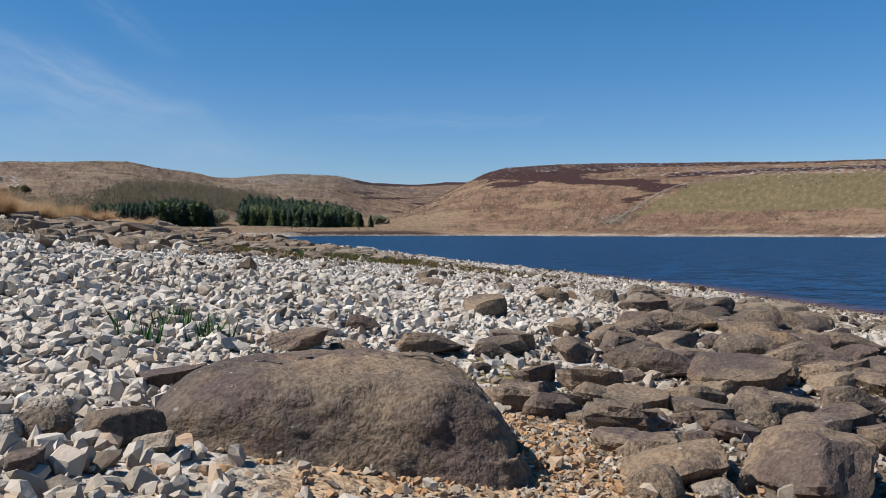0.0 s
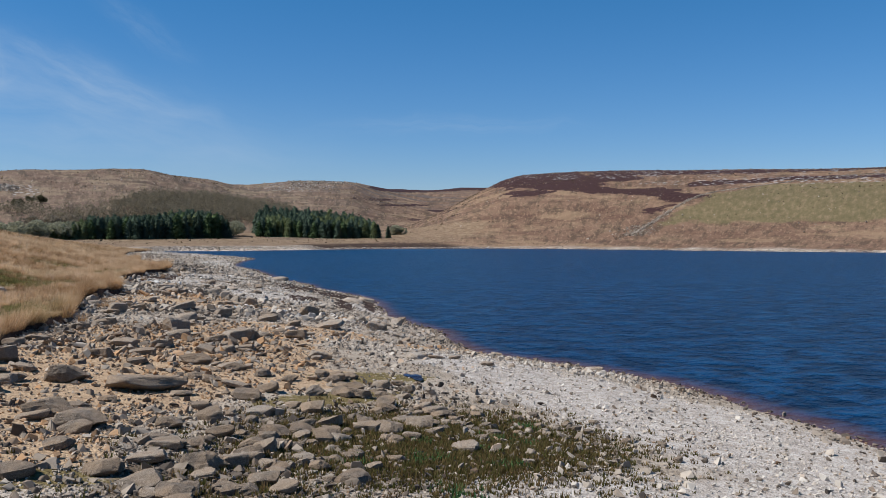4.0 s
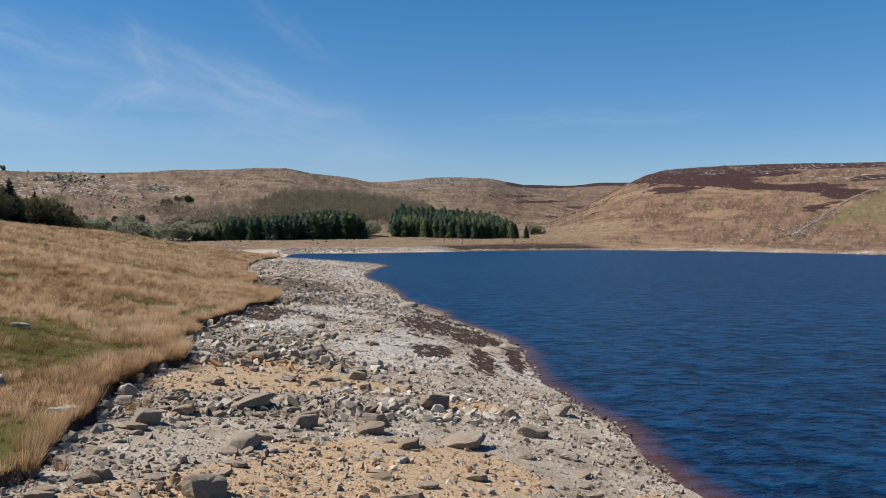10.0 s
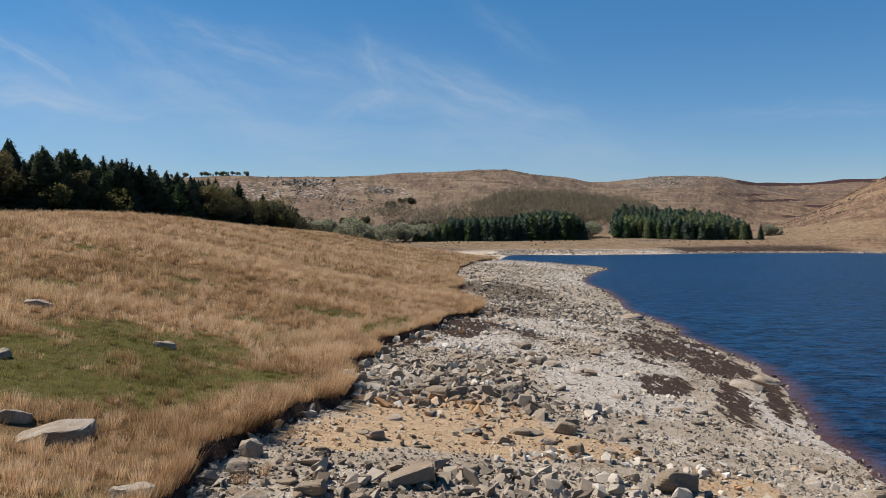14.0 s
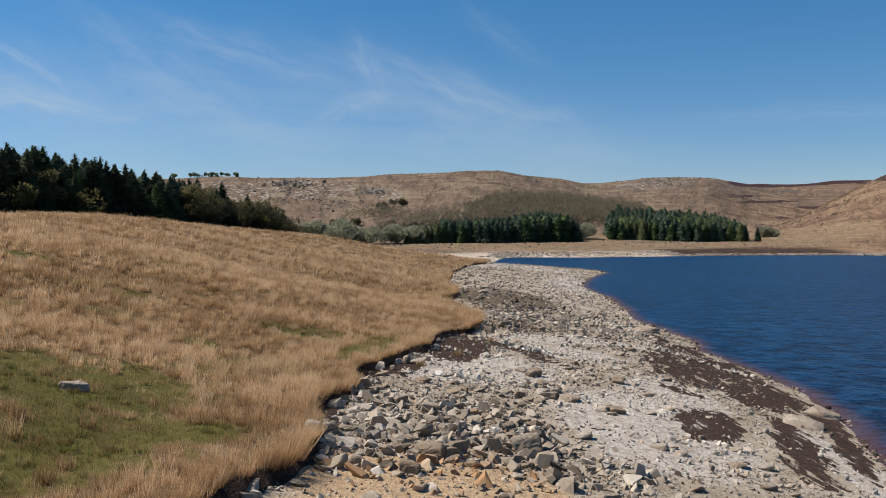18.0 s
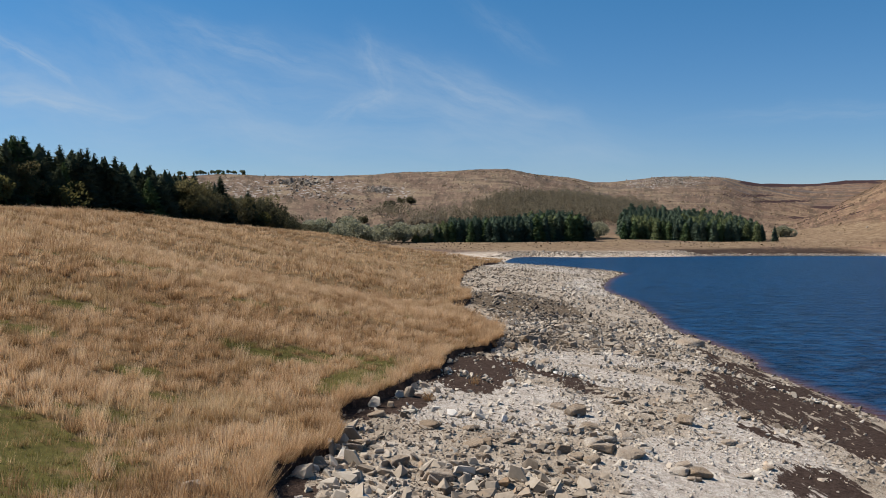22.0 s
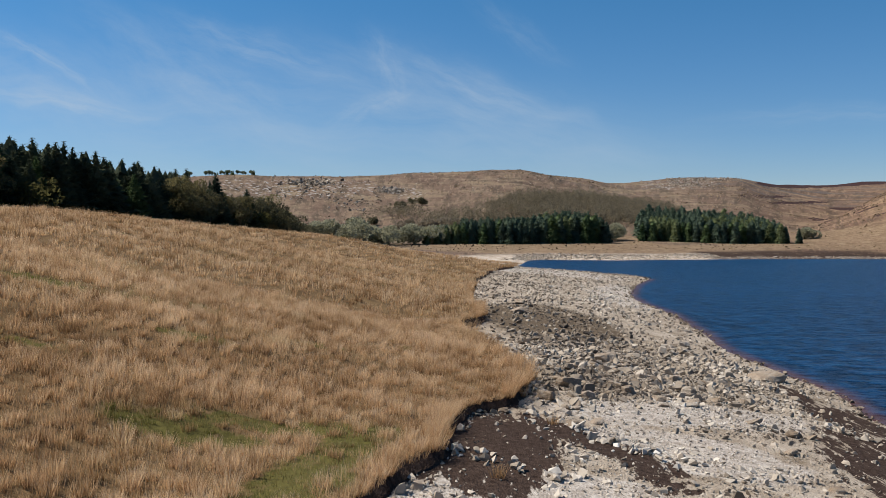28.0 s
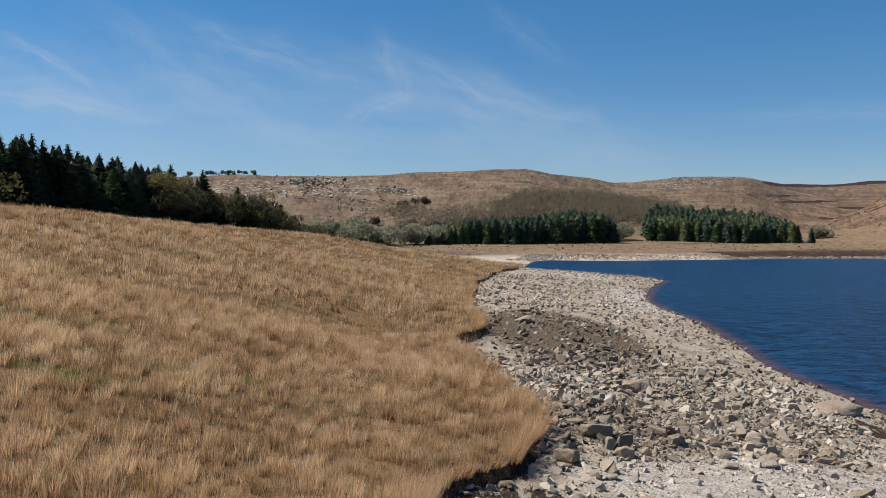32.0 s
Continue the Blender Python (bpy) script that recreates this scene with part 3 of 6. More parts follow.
def build_ground():
    off = np.concatenate([growing(0.02, 0.3, 1.06, 200), np.arange(212, 1300, 13), growing(1320, 40, 1.2, 4600)])
    out = np.concatenate([growing(0.5, 0.6, 1.08, 200), np.arange(212, 1300, 13), growing(1320, 40, 1.2, 4600)])
    us = np.linspace(0, 1, 48)
    ys = np.concatenate([-growing(60, 0.8, 1.12, 4600)[::-1], np.arange(-59.5, 85, 0.5), growing(85, 0.55, 1.05, 320), np.arange(330, 1300, 13), growing(1320, 40, 1.2, 4600)])
    wx, bx = water_x(ys)[:, None], bank_x(ys)[:, None]
    x = np.concatenate([bx - off[::-1][None], bx + 0.12 + (wx - bx - 0.12) * us[None], wx + out[None]], 1)
    y = np.repeat(ys[:, None], x.shape[1], 1)
    z = ground_z(x, y)
    d = lake_distance(x, y)
    az, r = np.degrees(np.arctan2(x, y)), np.hypot(x, y)
    left = (x < bank_x(y)) & (d > 0)
    gap = bank_x(y) - x
    field = (left & (y < 240)).astype(float) * smooth(0.05, 0.35, gap)
    face = (1 - smooth(0.22, 0.5, np.abs(gap))) * (y < 185)
    moor = np.where((x > water_x(y) + 1) | (y > 240), 1.0, smooth(150, 260, r) * (x < 0))
    shore = np.where((x > water_x(y) + 1) | (y > 188), 1 - smooth(0.55, 1.0, (d + 4 * vnoise(x, y, 14, 8)) / (9 + 15 * (x < 82))), 0.0)
    mud = (x > 78) & (x < 150) & (d > -2)
    mud = mud * (1 - smooth(27, 36, d + 3 * vnoise(x, y, 9, 18)))
    e = z - EYE_Z
    el = np.degrees(np.arctan2(e, r))
    # heather on the brow, running down in tongues
    heather = 1.0 * patches(az, el * 6, [(28.6, 20.4, 2.2, 2.6, 0), (31.5, 19.4, 3.0, 2.6, 0), (34.0, 17.0, 1.6, 1.4, 0), (29.0, 16.0, 1.6, 1.3, 0), (37.6, 16.2, 2.0, 1.8, 0), (39.6, 14.2, 1.5, 1.6, 0), (37.6, 8.4, 0.8, 1.0, 0),
                                          (38.8, 10.0, 0.9, 1.0, 0), (39.9, 11.6, 0.8, 0.9, 0), (41.2, 19.2, 1.6, 1.0, 0), (43.2, 19.6, 1.6, 0.9, 0), (47.5, 20.4, 4.0, 0.8, 0), (54, 20.4, 4.0, 0.8, 0), (27.6, 21.8, 1.6, 2.0, 0), (30.5, 22.4, 3.0, 1.6, 0), (20.4, 11.6, 1.6, 0.5, 8), (23.2, 9.2, 1.3, 0.5, -8), (18.6, 13.8, 1.4, 0.4, 0), (24.6, 6.6, 0.9, 0.4, 0), (21.6, 5.4, 0.8, 0.35, 0), (34.5, 21.6, 2.4, 1.1, 0)])
    heather = np.maximum(heather, 0.75 * smooth(3.72, 3.85, el) * smooth(26, 28, az))
    brow = np.interp(az, MOOR_AZ, MOOR_EL)
    heather = np.maximum(heather, 0.9 * smooth(0.22, 0.12, brow - el) * smooth(17, 18.5, az) * (1 - smooth(26, 27, az)))
    fence = np.interp(el, [-0.4, 0.5, 1.35, 2.6, 3.07, 3.6], [36.2, 38.1, 39.2, 41.8, 45.3, 52])
    pasture = smooth(0.1, 0.7, az - fence) * smooth(0.3, 0.8, el) * (1 - smooth(2.95, 3.2, el))
    scree = np.maximum(patches(az, el, [(-9, 2.9, 4, 0.7, 0), (-3.5, 2.6, 1.2, 0.5, 0), (13.5, 3.1, 2.5, 0.35, 0), (50, 3.3, 14, 0.3, 0), (-14, 2.6, 3, 0.9, 0)]) * 0.75, smooth(24, 28, az) * smooth(3.4, 3.7, el) * 0.5)
    bracken = np.maximum(patches(x, y, [(40, 335, 75, 32, 8), (68, 385, 10, 60, 0), (150, 400, 45, 60, -20) ]), 0.25 * patches(az, el, [(0, 1.6, 9, 1.1, 0), (-7, 1.9, 7, 0.9, 0)]))
    f = lambda s: patches(x, y, s).ravel()
    ob = mesh_object("ground", np.stack([x, y, z], -1).reshape(-1, 3), quads=grid_faces(x.shape[1], x.shape[0]), material=GROUND, flat=False,
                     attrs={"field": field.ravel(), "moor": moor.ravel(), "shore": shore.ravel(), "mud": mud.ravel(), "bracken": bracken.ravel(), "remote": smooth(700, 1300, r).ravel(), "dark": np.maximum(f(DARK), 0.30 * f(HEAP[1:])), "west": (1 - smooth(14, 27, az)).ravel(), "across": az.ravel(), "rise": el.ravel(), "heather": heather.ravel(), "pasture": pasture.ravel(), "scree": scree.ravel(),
                            "peat": np.maximum(np.maximum(0.86 * f(PEAT), 1.1 * f(PEAT[10:14])), face.ravel()), "sand": f(SAND), "pale": f(PALE) * (1 - f(SAND[-2:])), "moss": f(MOSS), "turf": f(TURF)})
    return tagged(ob, "stony reservoir shore, dry grass field and brown moorland hills", "ground", kind="structure")


def build_water():
    xs = np.concatenate([np.arange(6, 34, 0.7), growing(34, 0.9, 1.25, 420)])
    ys = np.concatenate([-growing(60, 2, 1.2, 950)[::-1], np.arange(-59, 190, 1.2), growing(190, 1.4, 1.12, 330)])
    x, y = np.meshgrid(xs, ys)
    depth = -beach_z(x, y)
    shallow = (1 - smooth(0.02, 0.20, depth)) * (y < 171) * 0.6
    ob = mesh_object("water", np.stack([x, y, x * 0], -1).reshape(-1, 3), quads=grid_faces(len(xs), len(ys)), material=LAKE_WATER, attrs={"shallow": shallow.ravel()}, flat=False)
    return tagged(ob, "deep blue rippled reservoir water, brown at its shallow edge", "water", kind="structure")


build_ground()
build_water()


def puddle():
    """A small pool left in the hollow beside the gravel."""
    n = 26
    a = np.arange(n) * 6.283 / n
    r = 1 + 0.25 * np.sin(a * 3 + 1) + 0.12 * np.sin(a * 5)
    x, y = 3.7 + 0.20 * r * np.cos(a), -8.6 + 0.62 * r * np.sin(a)
    z = float(ground_z([3.7], [-8.6])[0]) + 0.05
    co = np.concatenate([[[3.7, -8.6, z]], np.stack([x, y, np.full(n, z)], 1)])
    i = np.arange(n)
    ob = mesh_object("puddle", co, tris=np.stack([np.zeros(n, int), i + 1, (i + 1) % n + 1], 1), material=LAKE_WATER, attrs={"shallow": np.full(n + 1, 0.08)})
    return tagged(ob, "small still pool of dark water in wet moss", "puddle", kind="structure")


puddle()


# ---- stone materials ----
def stone_colours(k, fac):
    return k.ramp(fac, (0.0, (0.050, 0.040, 0.033)), (0.3, (0.146, 0.114, 0.086)), (0.55, (0.305, 0.256, 0.203)), (0.8, (0.485, 0.438, 0.380)), (1.0, (0.64, 0.605, 0.56)))


def pebble_material():
    k = Nodes("pebbles", 0.92, 0.25)
    p = k.where()
    n = k.noise(p, 9.0, 4)
    t = k.math("ADD", k.attr("tone"), k.math("MULTIPLY", k.math("SUBTRACT", n, 0.5), 0.22))
    c = stone_colours(k, t)
    c = k.mix(k.step(k.math("ADD", k.attr("rust"), k.math("MULTIPLY", k.math("SUBTRACT", n, 0.5), 0.4)), 0.55, 0.9), c, (0.34, 0.20, 0.10))
    k.bump(k.noise(p, 60.0, 3), 0.4, 0.01)
    return k.done(c)


def rock_material(name, base, lichen, stain=0.0, relief=0.8):
    k = Nodes(name, 0.9, 0.3)
    p = k.local()
    w = k.where()
    n1, n2, n3 = k.noise(w, 1.7, 5), k.noise(w, 11.0, 6, 0.7), k.noise(w, 70.0, 4)
    t = k.math("ADD", k.math("MULTIPLY", k.math("SUBTRACT", n1, 0.5), 0.35), k.math("MULTIPLY", k.math("SUBTRACT", n2, 0.5), 0.55))
    t = k.math("ADD", t, k.math("ADD", base, k.math("MULTIPLY", k.math("SUBTRACT", k.rand(), 0.5), 0.18)))
    c = stone_colours(k, t)
    c = k.mix(k.math("MULTIPLY", k.step(n1, 0.34, 0.6), 0.7), c, (0.27, 0.19, 0.12))
    if stain:
        c = k.mix(k.math("MULTIPLY", k.step(k.noise(w, 4.5, 6, 0.7), 0.56, 0.70), stain * 0.6), c, (0.28, 0.165, 0.090))
        c = k.mix(k.math("MULTIPLY", k.step(k.noise(w, 2.4, 8, 0.72), 0.46, 0.58), stain), c, (0.088, 0.062, 0.057))
    c = k.mix(k.step(k.noise(w, 23.0, 3), 0.66, 0.72), c, lichen)
    c = k.mix(k.math("MULTIPLY", k.step(n3, 0.4, 0.62), 0.55), c, (0.30, 0.26, 0.24), "MULTIPLY")
    k.bump(k.math("ADD", n2, k.math("MULTIPLY", n3, 0.6)), relief, 0.05)
    return k.done(c)


PEBBLE = pebble_material()
DARK_ROCK = rock_material("dark_gritstone", 0.41, (0.30, 0.28, 0.22))
BOULDER_STONE = rock_material("brown_boulder_stone", 0.25, (0.36, 0.32, 0.27), 0.75, 0.5)
GREY_ROCK = rock_material("grey_gritstone", 0.54, (0.40, 0.36, 0.29))
PALE_ROCK = rock_material("pale_gritstone", 0.70, (0.34, 0.33, 0.27))


# ---- stones ----
def hull_points(rng, n, flat):
    """Points for an angular stone, about one wide."""
    p = rng.normal(size=(n, 3))
    p /= np.abs(p).max(1)[:, None] ** 0.8 * np.linalg.norm(p, axis=1)[:, None] ** 0.2
    return p * 0.5 * np.array([1, 0.78, flat]) * rng.uniform(0.8, 1.0, (n, 1))


def small_shapes(count, seed, n=9):
    """A few plain angular stones as arrays of corners and triangles."""
    rng, out = np.random.default_rng(seed), []
    for _ in range(count):
        bm = bmesh.new()
        for p in hull_points(rng, n, rng.uniform(0.6, 0.95)):
            bm.verts.new(p)
        r = bmesh.ops.convex_hull(bm, input=bm.verts)
        bmesh.ops.delete(bm, geom=[v for v in set(r["geom_interior"] + r["geom_unused"]) if isinstance(v, bmesh.types.BMVert)], context="VERTS")
        bmesh.ops.triangulate(bm, faces=bm.faces)
        bm.verts.index_update()
        out.append((np.array([v.co[:] for v in bm.verts]), np.array([[v.index for v in f.verts] for f in bm.faces])))
        bm.free()
    return out


SHAPES = small_shapes(14, 3, 10)
ROUNDED = small_shapes(12, 8, 16)


def stone_heap(name, x, y, size, tone, rust, seed, sink=0.25, z=None, material=None, shapes=SHAPES):
    """Many small stones lying on the ground, as one mesh."""
    rng = np.random.default_rng(seed)
    n = len(x)
    z = ground_z(x, y) if z is None else z
    kind, turn = rng.integers(0, len(shapes), n), rng.uniform(0, 6.283, n)
    tilt = rng.normal(0, 0.22, (n, 2))
    co, tri, tn, rs, base = [], [], [], [], 0
    for s, (v, f) in enumerate(shapes):
        i = np.nonzero(kind == s)[0]
        if not len(i):
            continue
        c, q = np.cos(turn[i])[:, None], np.sin(turn[i])[:, None]
        sx = size[i][:, None]
        px, py, pz = v[None, :, 0] * sx, v[None, :, 1] * sx * rng.uniform(0.75, 1.15, (len(i), 1)), v[None, :, 2] * sx * rng.uniform(0.75, 1.1, (len(i), 1))
        gx, gy = px * c - py * q, px * q + py * c
        pz = pz + gx * tilt[i, :1] + gy * tilt[i, 1:]
        low = v[:, 2].min()
        w = np.stack([gx + x[i][:, None], gy + y[i][:, None], pz + (z[i] - (low + sink * 0.5) * size[i])[:, None]], -1)
        co.append(w.reshape(-1, 3))
        tri.append((f[None] + (base + np.arange(len(i)) * len(v))[:, None, None]).reshape(-1, 3))
        base += len(i) * len(v)
        tn.append(np.repeat(tone[i], len(v)))
        rs.append(np.repeat(rust[i], len(v)))
    return mesh_object(name, np.concatenate(co), tris=np.concatenate(tri), material=material or PEBBLE, attrs={"tone": np.concatenate(tn), "rust": np.concatenate(rs)}, flat=True)


WHITE = [(3.5, -26, 7, 7, 0), (-2.5, -29.5, 3.6, 3.2, 0), (-2, -33, 3, 2.5, 0), (-5.5, -33.5, 3.5, 4.2, 0), (6, -21, 7, 6, 0), (9.5, -9, 4, 9, 0), (6, 42.5, 3.4, 2.6, -25), (3.4, 43.5, 2.0, 1.0, -30), (1.6, 35.6, 3.4, 4, -30), (7.5, 48, 5, 2, 20), (7, 27.5, 3.2, 6, 0), (9.5, 34, 2, 4, 0), (13, 24, 1.2, 6, 0), (18, 120, 5, 25, -8), (10, 165, 12, 12, 0)]
BROWN = [(-3.2, -36.0, 2.2, 0.9, 45), (-0.6, -32.4, 3.0, 1.0, 48), (6.2, 77, 6, 5, 0), (-2, -4, 5, 7, 0), (1, 22, 3, 4, 0), (-0.5, 11, 4, 3, 0), (-5, -15, 4.0, 4, 0), (1.2, -16.4, 4.8, 3.4, 10), (-3.6, -20, 2.2, 3.0, 0), (-6.4, -24.5, 2.4, 4.6, -12), (3.0, -31.8, 2.4, 2.8, 0), (4.2, -29, 2.0, 2.6, 0), (6, 79, 5.5, 15, 0), (4, 52, 3, 4, 0), (11.5, -26, 2.5, 5, 0)]


def tone_at(x, y, rng):
    wh, br = patches(x, y, WHITE), patches(x, y, BROWN)
    t = 0.54 + 0.15 * wh - (0.20 - 0.05 * smooth(-10, 4, y)) * br + 0.12 * vnoise(x, y, 2.6, 55, 2)
    t += rng.normal(0, 1, len(x)) * (0.085 - 0.02 * wh)
    t -= 0.22 * smooth(0.07, 0.0, (water_x(y) - x) / (water_x(y) - bank_x(y)))
    dark = rng.random(len(x)) < 0.09 - 0.03 * wh
    return np.clip(np.where(dark, t - 0.32, t), 0.02, 0.98)


def scatter(rng, x0, x1, y0, y1, per_m2):
    n = int((x1 - x0) * (y1 - y0) * per_m2)
    return rng.uniform(x0, x1, n), rng.uniform(y0, y1, n)


def beach_stones(name, y0, y1, per_m2, lo, hi, seed, label, x0=-12, x1=34, keep=None, shift=0.0):
    rng = np.random.default_rng(seed)
    x, y = scatter(rng, x0, x1, y0, y1, per_m2)
    u = (water_x(y) - x) / (water_x(y) - bank_x(y))
    ok = (u > -0.015) & (x > bank_x(y) + 0.15)
    bare = np.maximum(patches(x, y, PEAT) * 0.93, np.maximum(patches(x, y, SAND) * np.where(y < -35, 0.97, np.where(y > 12, 0.6, 0.3)), np.maximum(patches(x, y, MOSS) * 0.4, patches(x, y, BARE) * (0.55 if hi > 0.2 else 0.0))))
    clump = smooth(-0.35, 0.35, vnoise(x, y, 2.2, seed + 3))
    ok &= rng.random(len(x)) > bare
    if name == "shore_pebbles":
        ok &= rng.random(len(x)) > 0.5 * patches(x, y, BROWN[:2])
    if hi > 0.2 and shift == 0:
        ok &= rng.random(len(x)) > 0.9 * patches(x, y, PALE) * (y < 2)
    ok &= rng.random(len(x)) < 0.3 + 0.7 * clump + patches(x, y, HEAP)
    if keep is not None:
        ok &= keep(x, y)
    x, y = x[ok], y[ok]
    size = lo * (hi / lo) ** (rng.random(len(x)) ** 1.9)
    ob = stone_heap(name, x, y, size, np.clip(tone_at(x, y, rng) + shift, 0.02, 1), rng.random(len(x)) * (0.7 - 0.3 * smooth(36, 46, y)) + 0.25 * patches(x, y, SAND), seed + 1, 0.45 if name in ("rock_heap", "shore_stones") else 0.25, shapes=ROUNDED if per_m2 > 400 else SHAPES)
    return tagged(ob, label, "stones", kind="stuff")


def sand_grit():
    """Coarse tan grit on the bare sand beside the boulder."""
    rng = np.random.default_rng(131)
    x, y = np.concatenate([rng.normal(-5.2, 0.35, 1200), rng.normal(-4.72, 0.22, 1400)]), np.concatenate([rng.normal(-37.4, 0.2, 1200), rng.normal(-36.88, 0.26, 1400)])
    ob = stone_heap("sand_grit", x, y, rng.uniform(0.008, 0.034, 2600), np.clip(rng.normal(0.5, 0.12, 2600), 0, 1), rng.uniform(0.4, 1.0, 2600), 132)
    return tagged(ob, "coarse tan grit lying on bare sand", "grit", kind="stuff")


sand_grit()


def start_view(a, b):
    """Stones within the ground that the walk's first steps look over."""
    def inside(x, y):
        dx, dy = x + 5.9, y + 38.9
        r, az = np.hypot(dx, dy), np.degrees(np.arctan2(dx, dy))
        return (r > a) & (r < b) & (az > -24) & (az < 60)
    return inside


def brown_edge(y):
    """Where the brown rocks under the bank give way to gravel."""
    return np.interp(y, [-32, -30.8, -28.8, -23.9, -21, -19, -17, -14], [-8.5, -6.6, -5.1, -3.7, -3.2, -2.6, -1.4, 2.6])


beach_stones("shore_pebbles", -38.6, -33, 820, 0.022, 0.078, 101, "loose white and grey angular pebbles on the dry shore", x0=-8, x1=0, keep=start_view(0.7, 4.6), shift=0.03)
beach_stones("shore_pebbles", -36, -28, 420, 0.03, 0.075, 121, "loose white and grey pebbles on the dry shore", x0=-9, x1=4, keep=start_view(4.5, 8.6), shift=0.03)
beach_stones("shore_pebbles", -36, -18, 96, 0.035, 0.085, 102, "loose white and grey stones on the dry shore", x0=-10, x1=13, keep=start_view(5.0, 21), shift=0.04)
beach_stones("shore_gravel", -30, 2, 42, 0.045, 0.12, 103, "pale gravel with scattered brown cobbles", keep=lambda x, y: ~start_view(0, 17)(x, y))
beach_stones("shore_gravel", 2, 34, 24, 0.05, 0.12, 112, "small brown and grey stones over sandy earth", x0=-5, x1=13, shift=0.0)
beach_stones("shore_gravel", 30, 58, 40, 0.045, 0.12, 113, "small pale and brown stones over bleached ground", x0=-4, x1=15, shift=0.04)
beach_stones("shore_gravel", -29, -13, 60, 0.045, 0.11, 116, "small tan gravel between dark rocks", x0=-8.5, x1=-1, shift=0.12)
beach_stones("shore_cobbles", -34, -8, 2.6, 0.09, 0.22, 107, "scattered dark brown cobbles lying on pale gravel", shift=-0.42)
beach_stones("shore_stones", -29, -13, 20, 0.09, 0.34, 108, "crowded brown angular stones below the grass bank", keep=lambda x, y: x < brown_edge(y) + 1.2 * vnoise(x, y, 1.6, 31), shift=-0.03)
beach_stones("shore_stones", -21, 26, 32, 0.07, 0.31, 104, "grey and brown angular stones on sandy earth")
beach_stones("shore_stones", 26, 66, 27, 0.075, 0.33, 105, "pale and brown angular stones on the dry shore")
heaped = lambda x, y: np.random.default_rng(5).random(len(x)) < patches(x, y, HEAP)
beach_stones("rock_heap", -9, 3, 7, 0.16, 0.55, 114, "broken brown rocks over sandy earth", keep=heaped)
beach_stones("rock_heap", 9, 34, 14, 0.2, 0.7, 109, "broken brown and grey rocks heaped below the bank", keep=heaped, shift=0.07)
beach_stones("rock_heap", 44, 74, 10, 0.16, 0.62, 110, "broken grey slabs and rocks crowding the shore", keep=heaped)
beach_stones("bank_stones", -2, 66, 12, 0.14, 0.6, 115, "pale angular stones fallen along the foot of the peat bank", x0=-6, x1=3, keep=lambda x, y: (x - bank_x(y) < 0.5 + 0.9 * smooth(-0.2, 0.6, vnoise(x, y, 3, 32))) & (vnoise(x, y, 2.2, 33) > -0.25), shift=0.06)
beach_stones("shore_stones", 66, 190, 6.0, 0.14, 0.5, 106, "grey stones covering the long shingle spit", x0=-4, x1=36)


def rock_mesh(seed, flat, bulge, material, fine=2):
    """A large stone with chopped faces and worn edges, one wide, its foot at the origin."""
    rng = np.random.default_rng(seed)
    bm = bmesh.new()
    bmesh.ops.create_cube(bm, size=2)
    bmesh.ops.subdivide_edges(bm, edges=list(bm.edges), cuts=(3, 5, 8)[fine], use_grid_fill=True)
    p = 4 if bulge > 0.5 else 7
    lean = rng.uniform(-0.28, 0.28, 4)
    chops = []
    for _ in range(9):
        n = rng.normal(size=3) * np.array([1, 1, 0.8])
        chops.append((Vector(n / np.linalg.norm(n)), rng.uniform(0.70, 1.02)))
    for v in bm.verts:
        q = v.co / (abs(v.co.x) ** p + abs(v.co.y) ** p + abs(v.co.z) ** p) ** (1 / p)
        q = Vector((q.x + lean[0] * q.z + lean[1] * q.y, q.y + lean[2] * q.z, q.z + lean[3] * q.x * 0.7))
        for n, d in chops:
            over = q.dot(n) - d
            if over > 0:
                q -= n * over * 0.92
        v.co = Vector((q.x * 0.5, q.y * 0.40, q.z * 0.5 * flat))
    bm.normal_update()
    o = Vector(rng.uniform(0, 50, 3))
    for v in bm.verts:
        q = v.co * 2.6 + o
        v.co += v.normal * (0.035 * noise.noise(q) + 0.022 * noise.noise(q * 3.1) + 0.012 * noise.noise(q * 8))
    bmesh.ops.triangulate(bm, faces=bm.faces)
    low = min(v.co.z for v in bm.verts)
    for v in bm.verts:
        v.co.z -= low
    me = bpy.data.meshes.new("rock")
    bm.to_mesh(me)
    bm.free()
    me.polygons.foreach_set("use_smooth", np.full(len(me.polygons), bulge > 0.5))
    me.materials.append(material)
    return me


ROCKS = {m.name: [rock_mesh(40 + 7 * (j % 3) + s, (0.62, 0.7, 0.45, 0.55, 0.5, 0.75)[s], (0, 0, 0, 1, 0, 1)[s], m) for s in range(6)] for j, m in enumerate((DARK_ROCK, GREY_ROCK, PALE_ROCK, BOULDER_STONE))}
ROCK_LABEL = {"dark_gritstone": "weathered dark brown gritstone rock on the stony shore", "grey_gritstone": "angular grey-brown gritstone rock on the stony shore",
              "brown_boulder_stone": "stained dark brown gritstone rock among white pebbles", "pale_gritstone": "pale grey angular gritstone rock on the dry shore"}
ROUGH = {m.name: [rock_mesh(240 + 7 * j + s, (0.62, 0.7, 0.45, 0.55, 0.5, 0.75)[s], 0, m, 0) for s in range(6)] for j, m in enumerate((DARK_ROCK, GREY_ROCK, PALE_ROCK, BOULDER_STONE))}
rock_rng = np.random.default_rng(77)


LOOSE = []


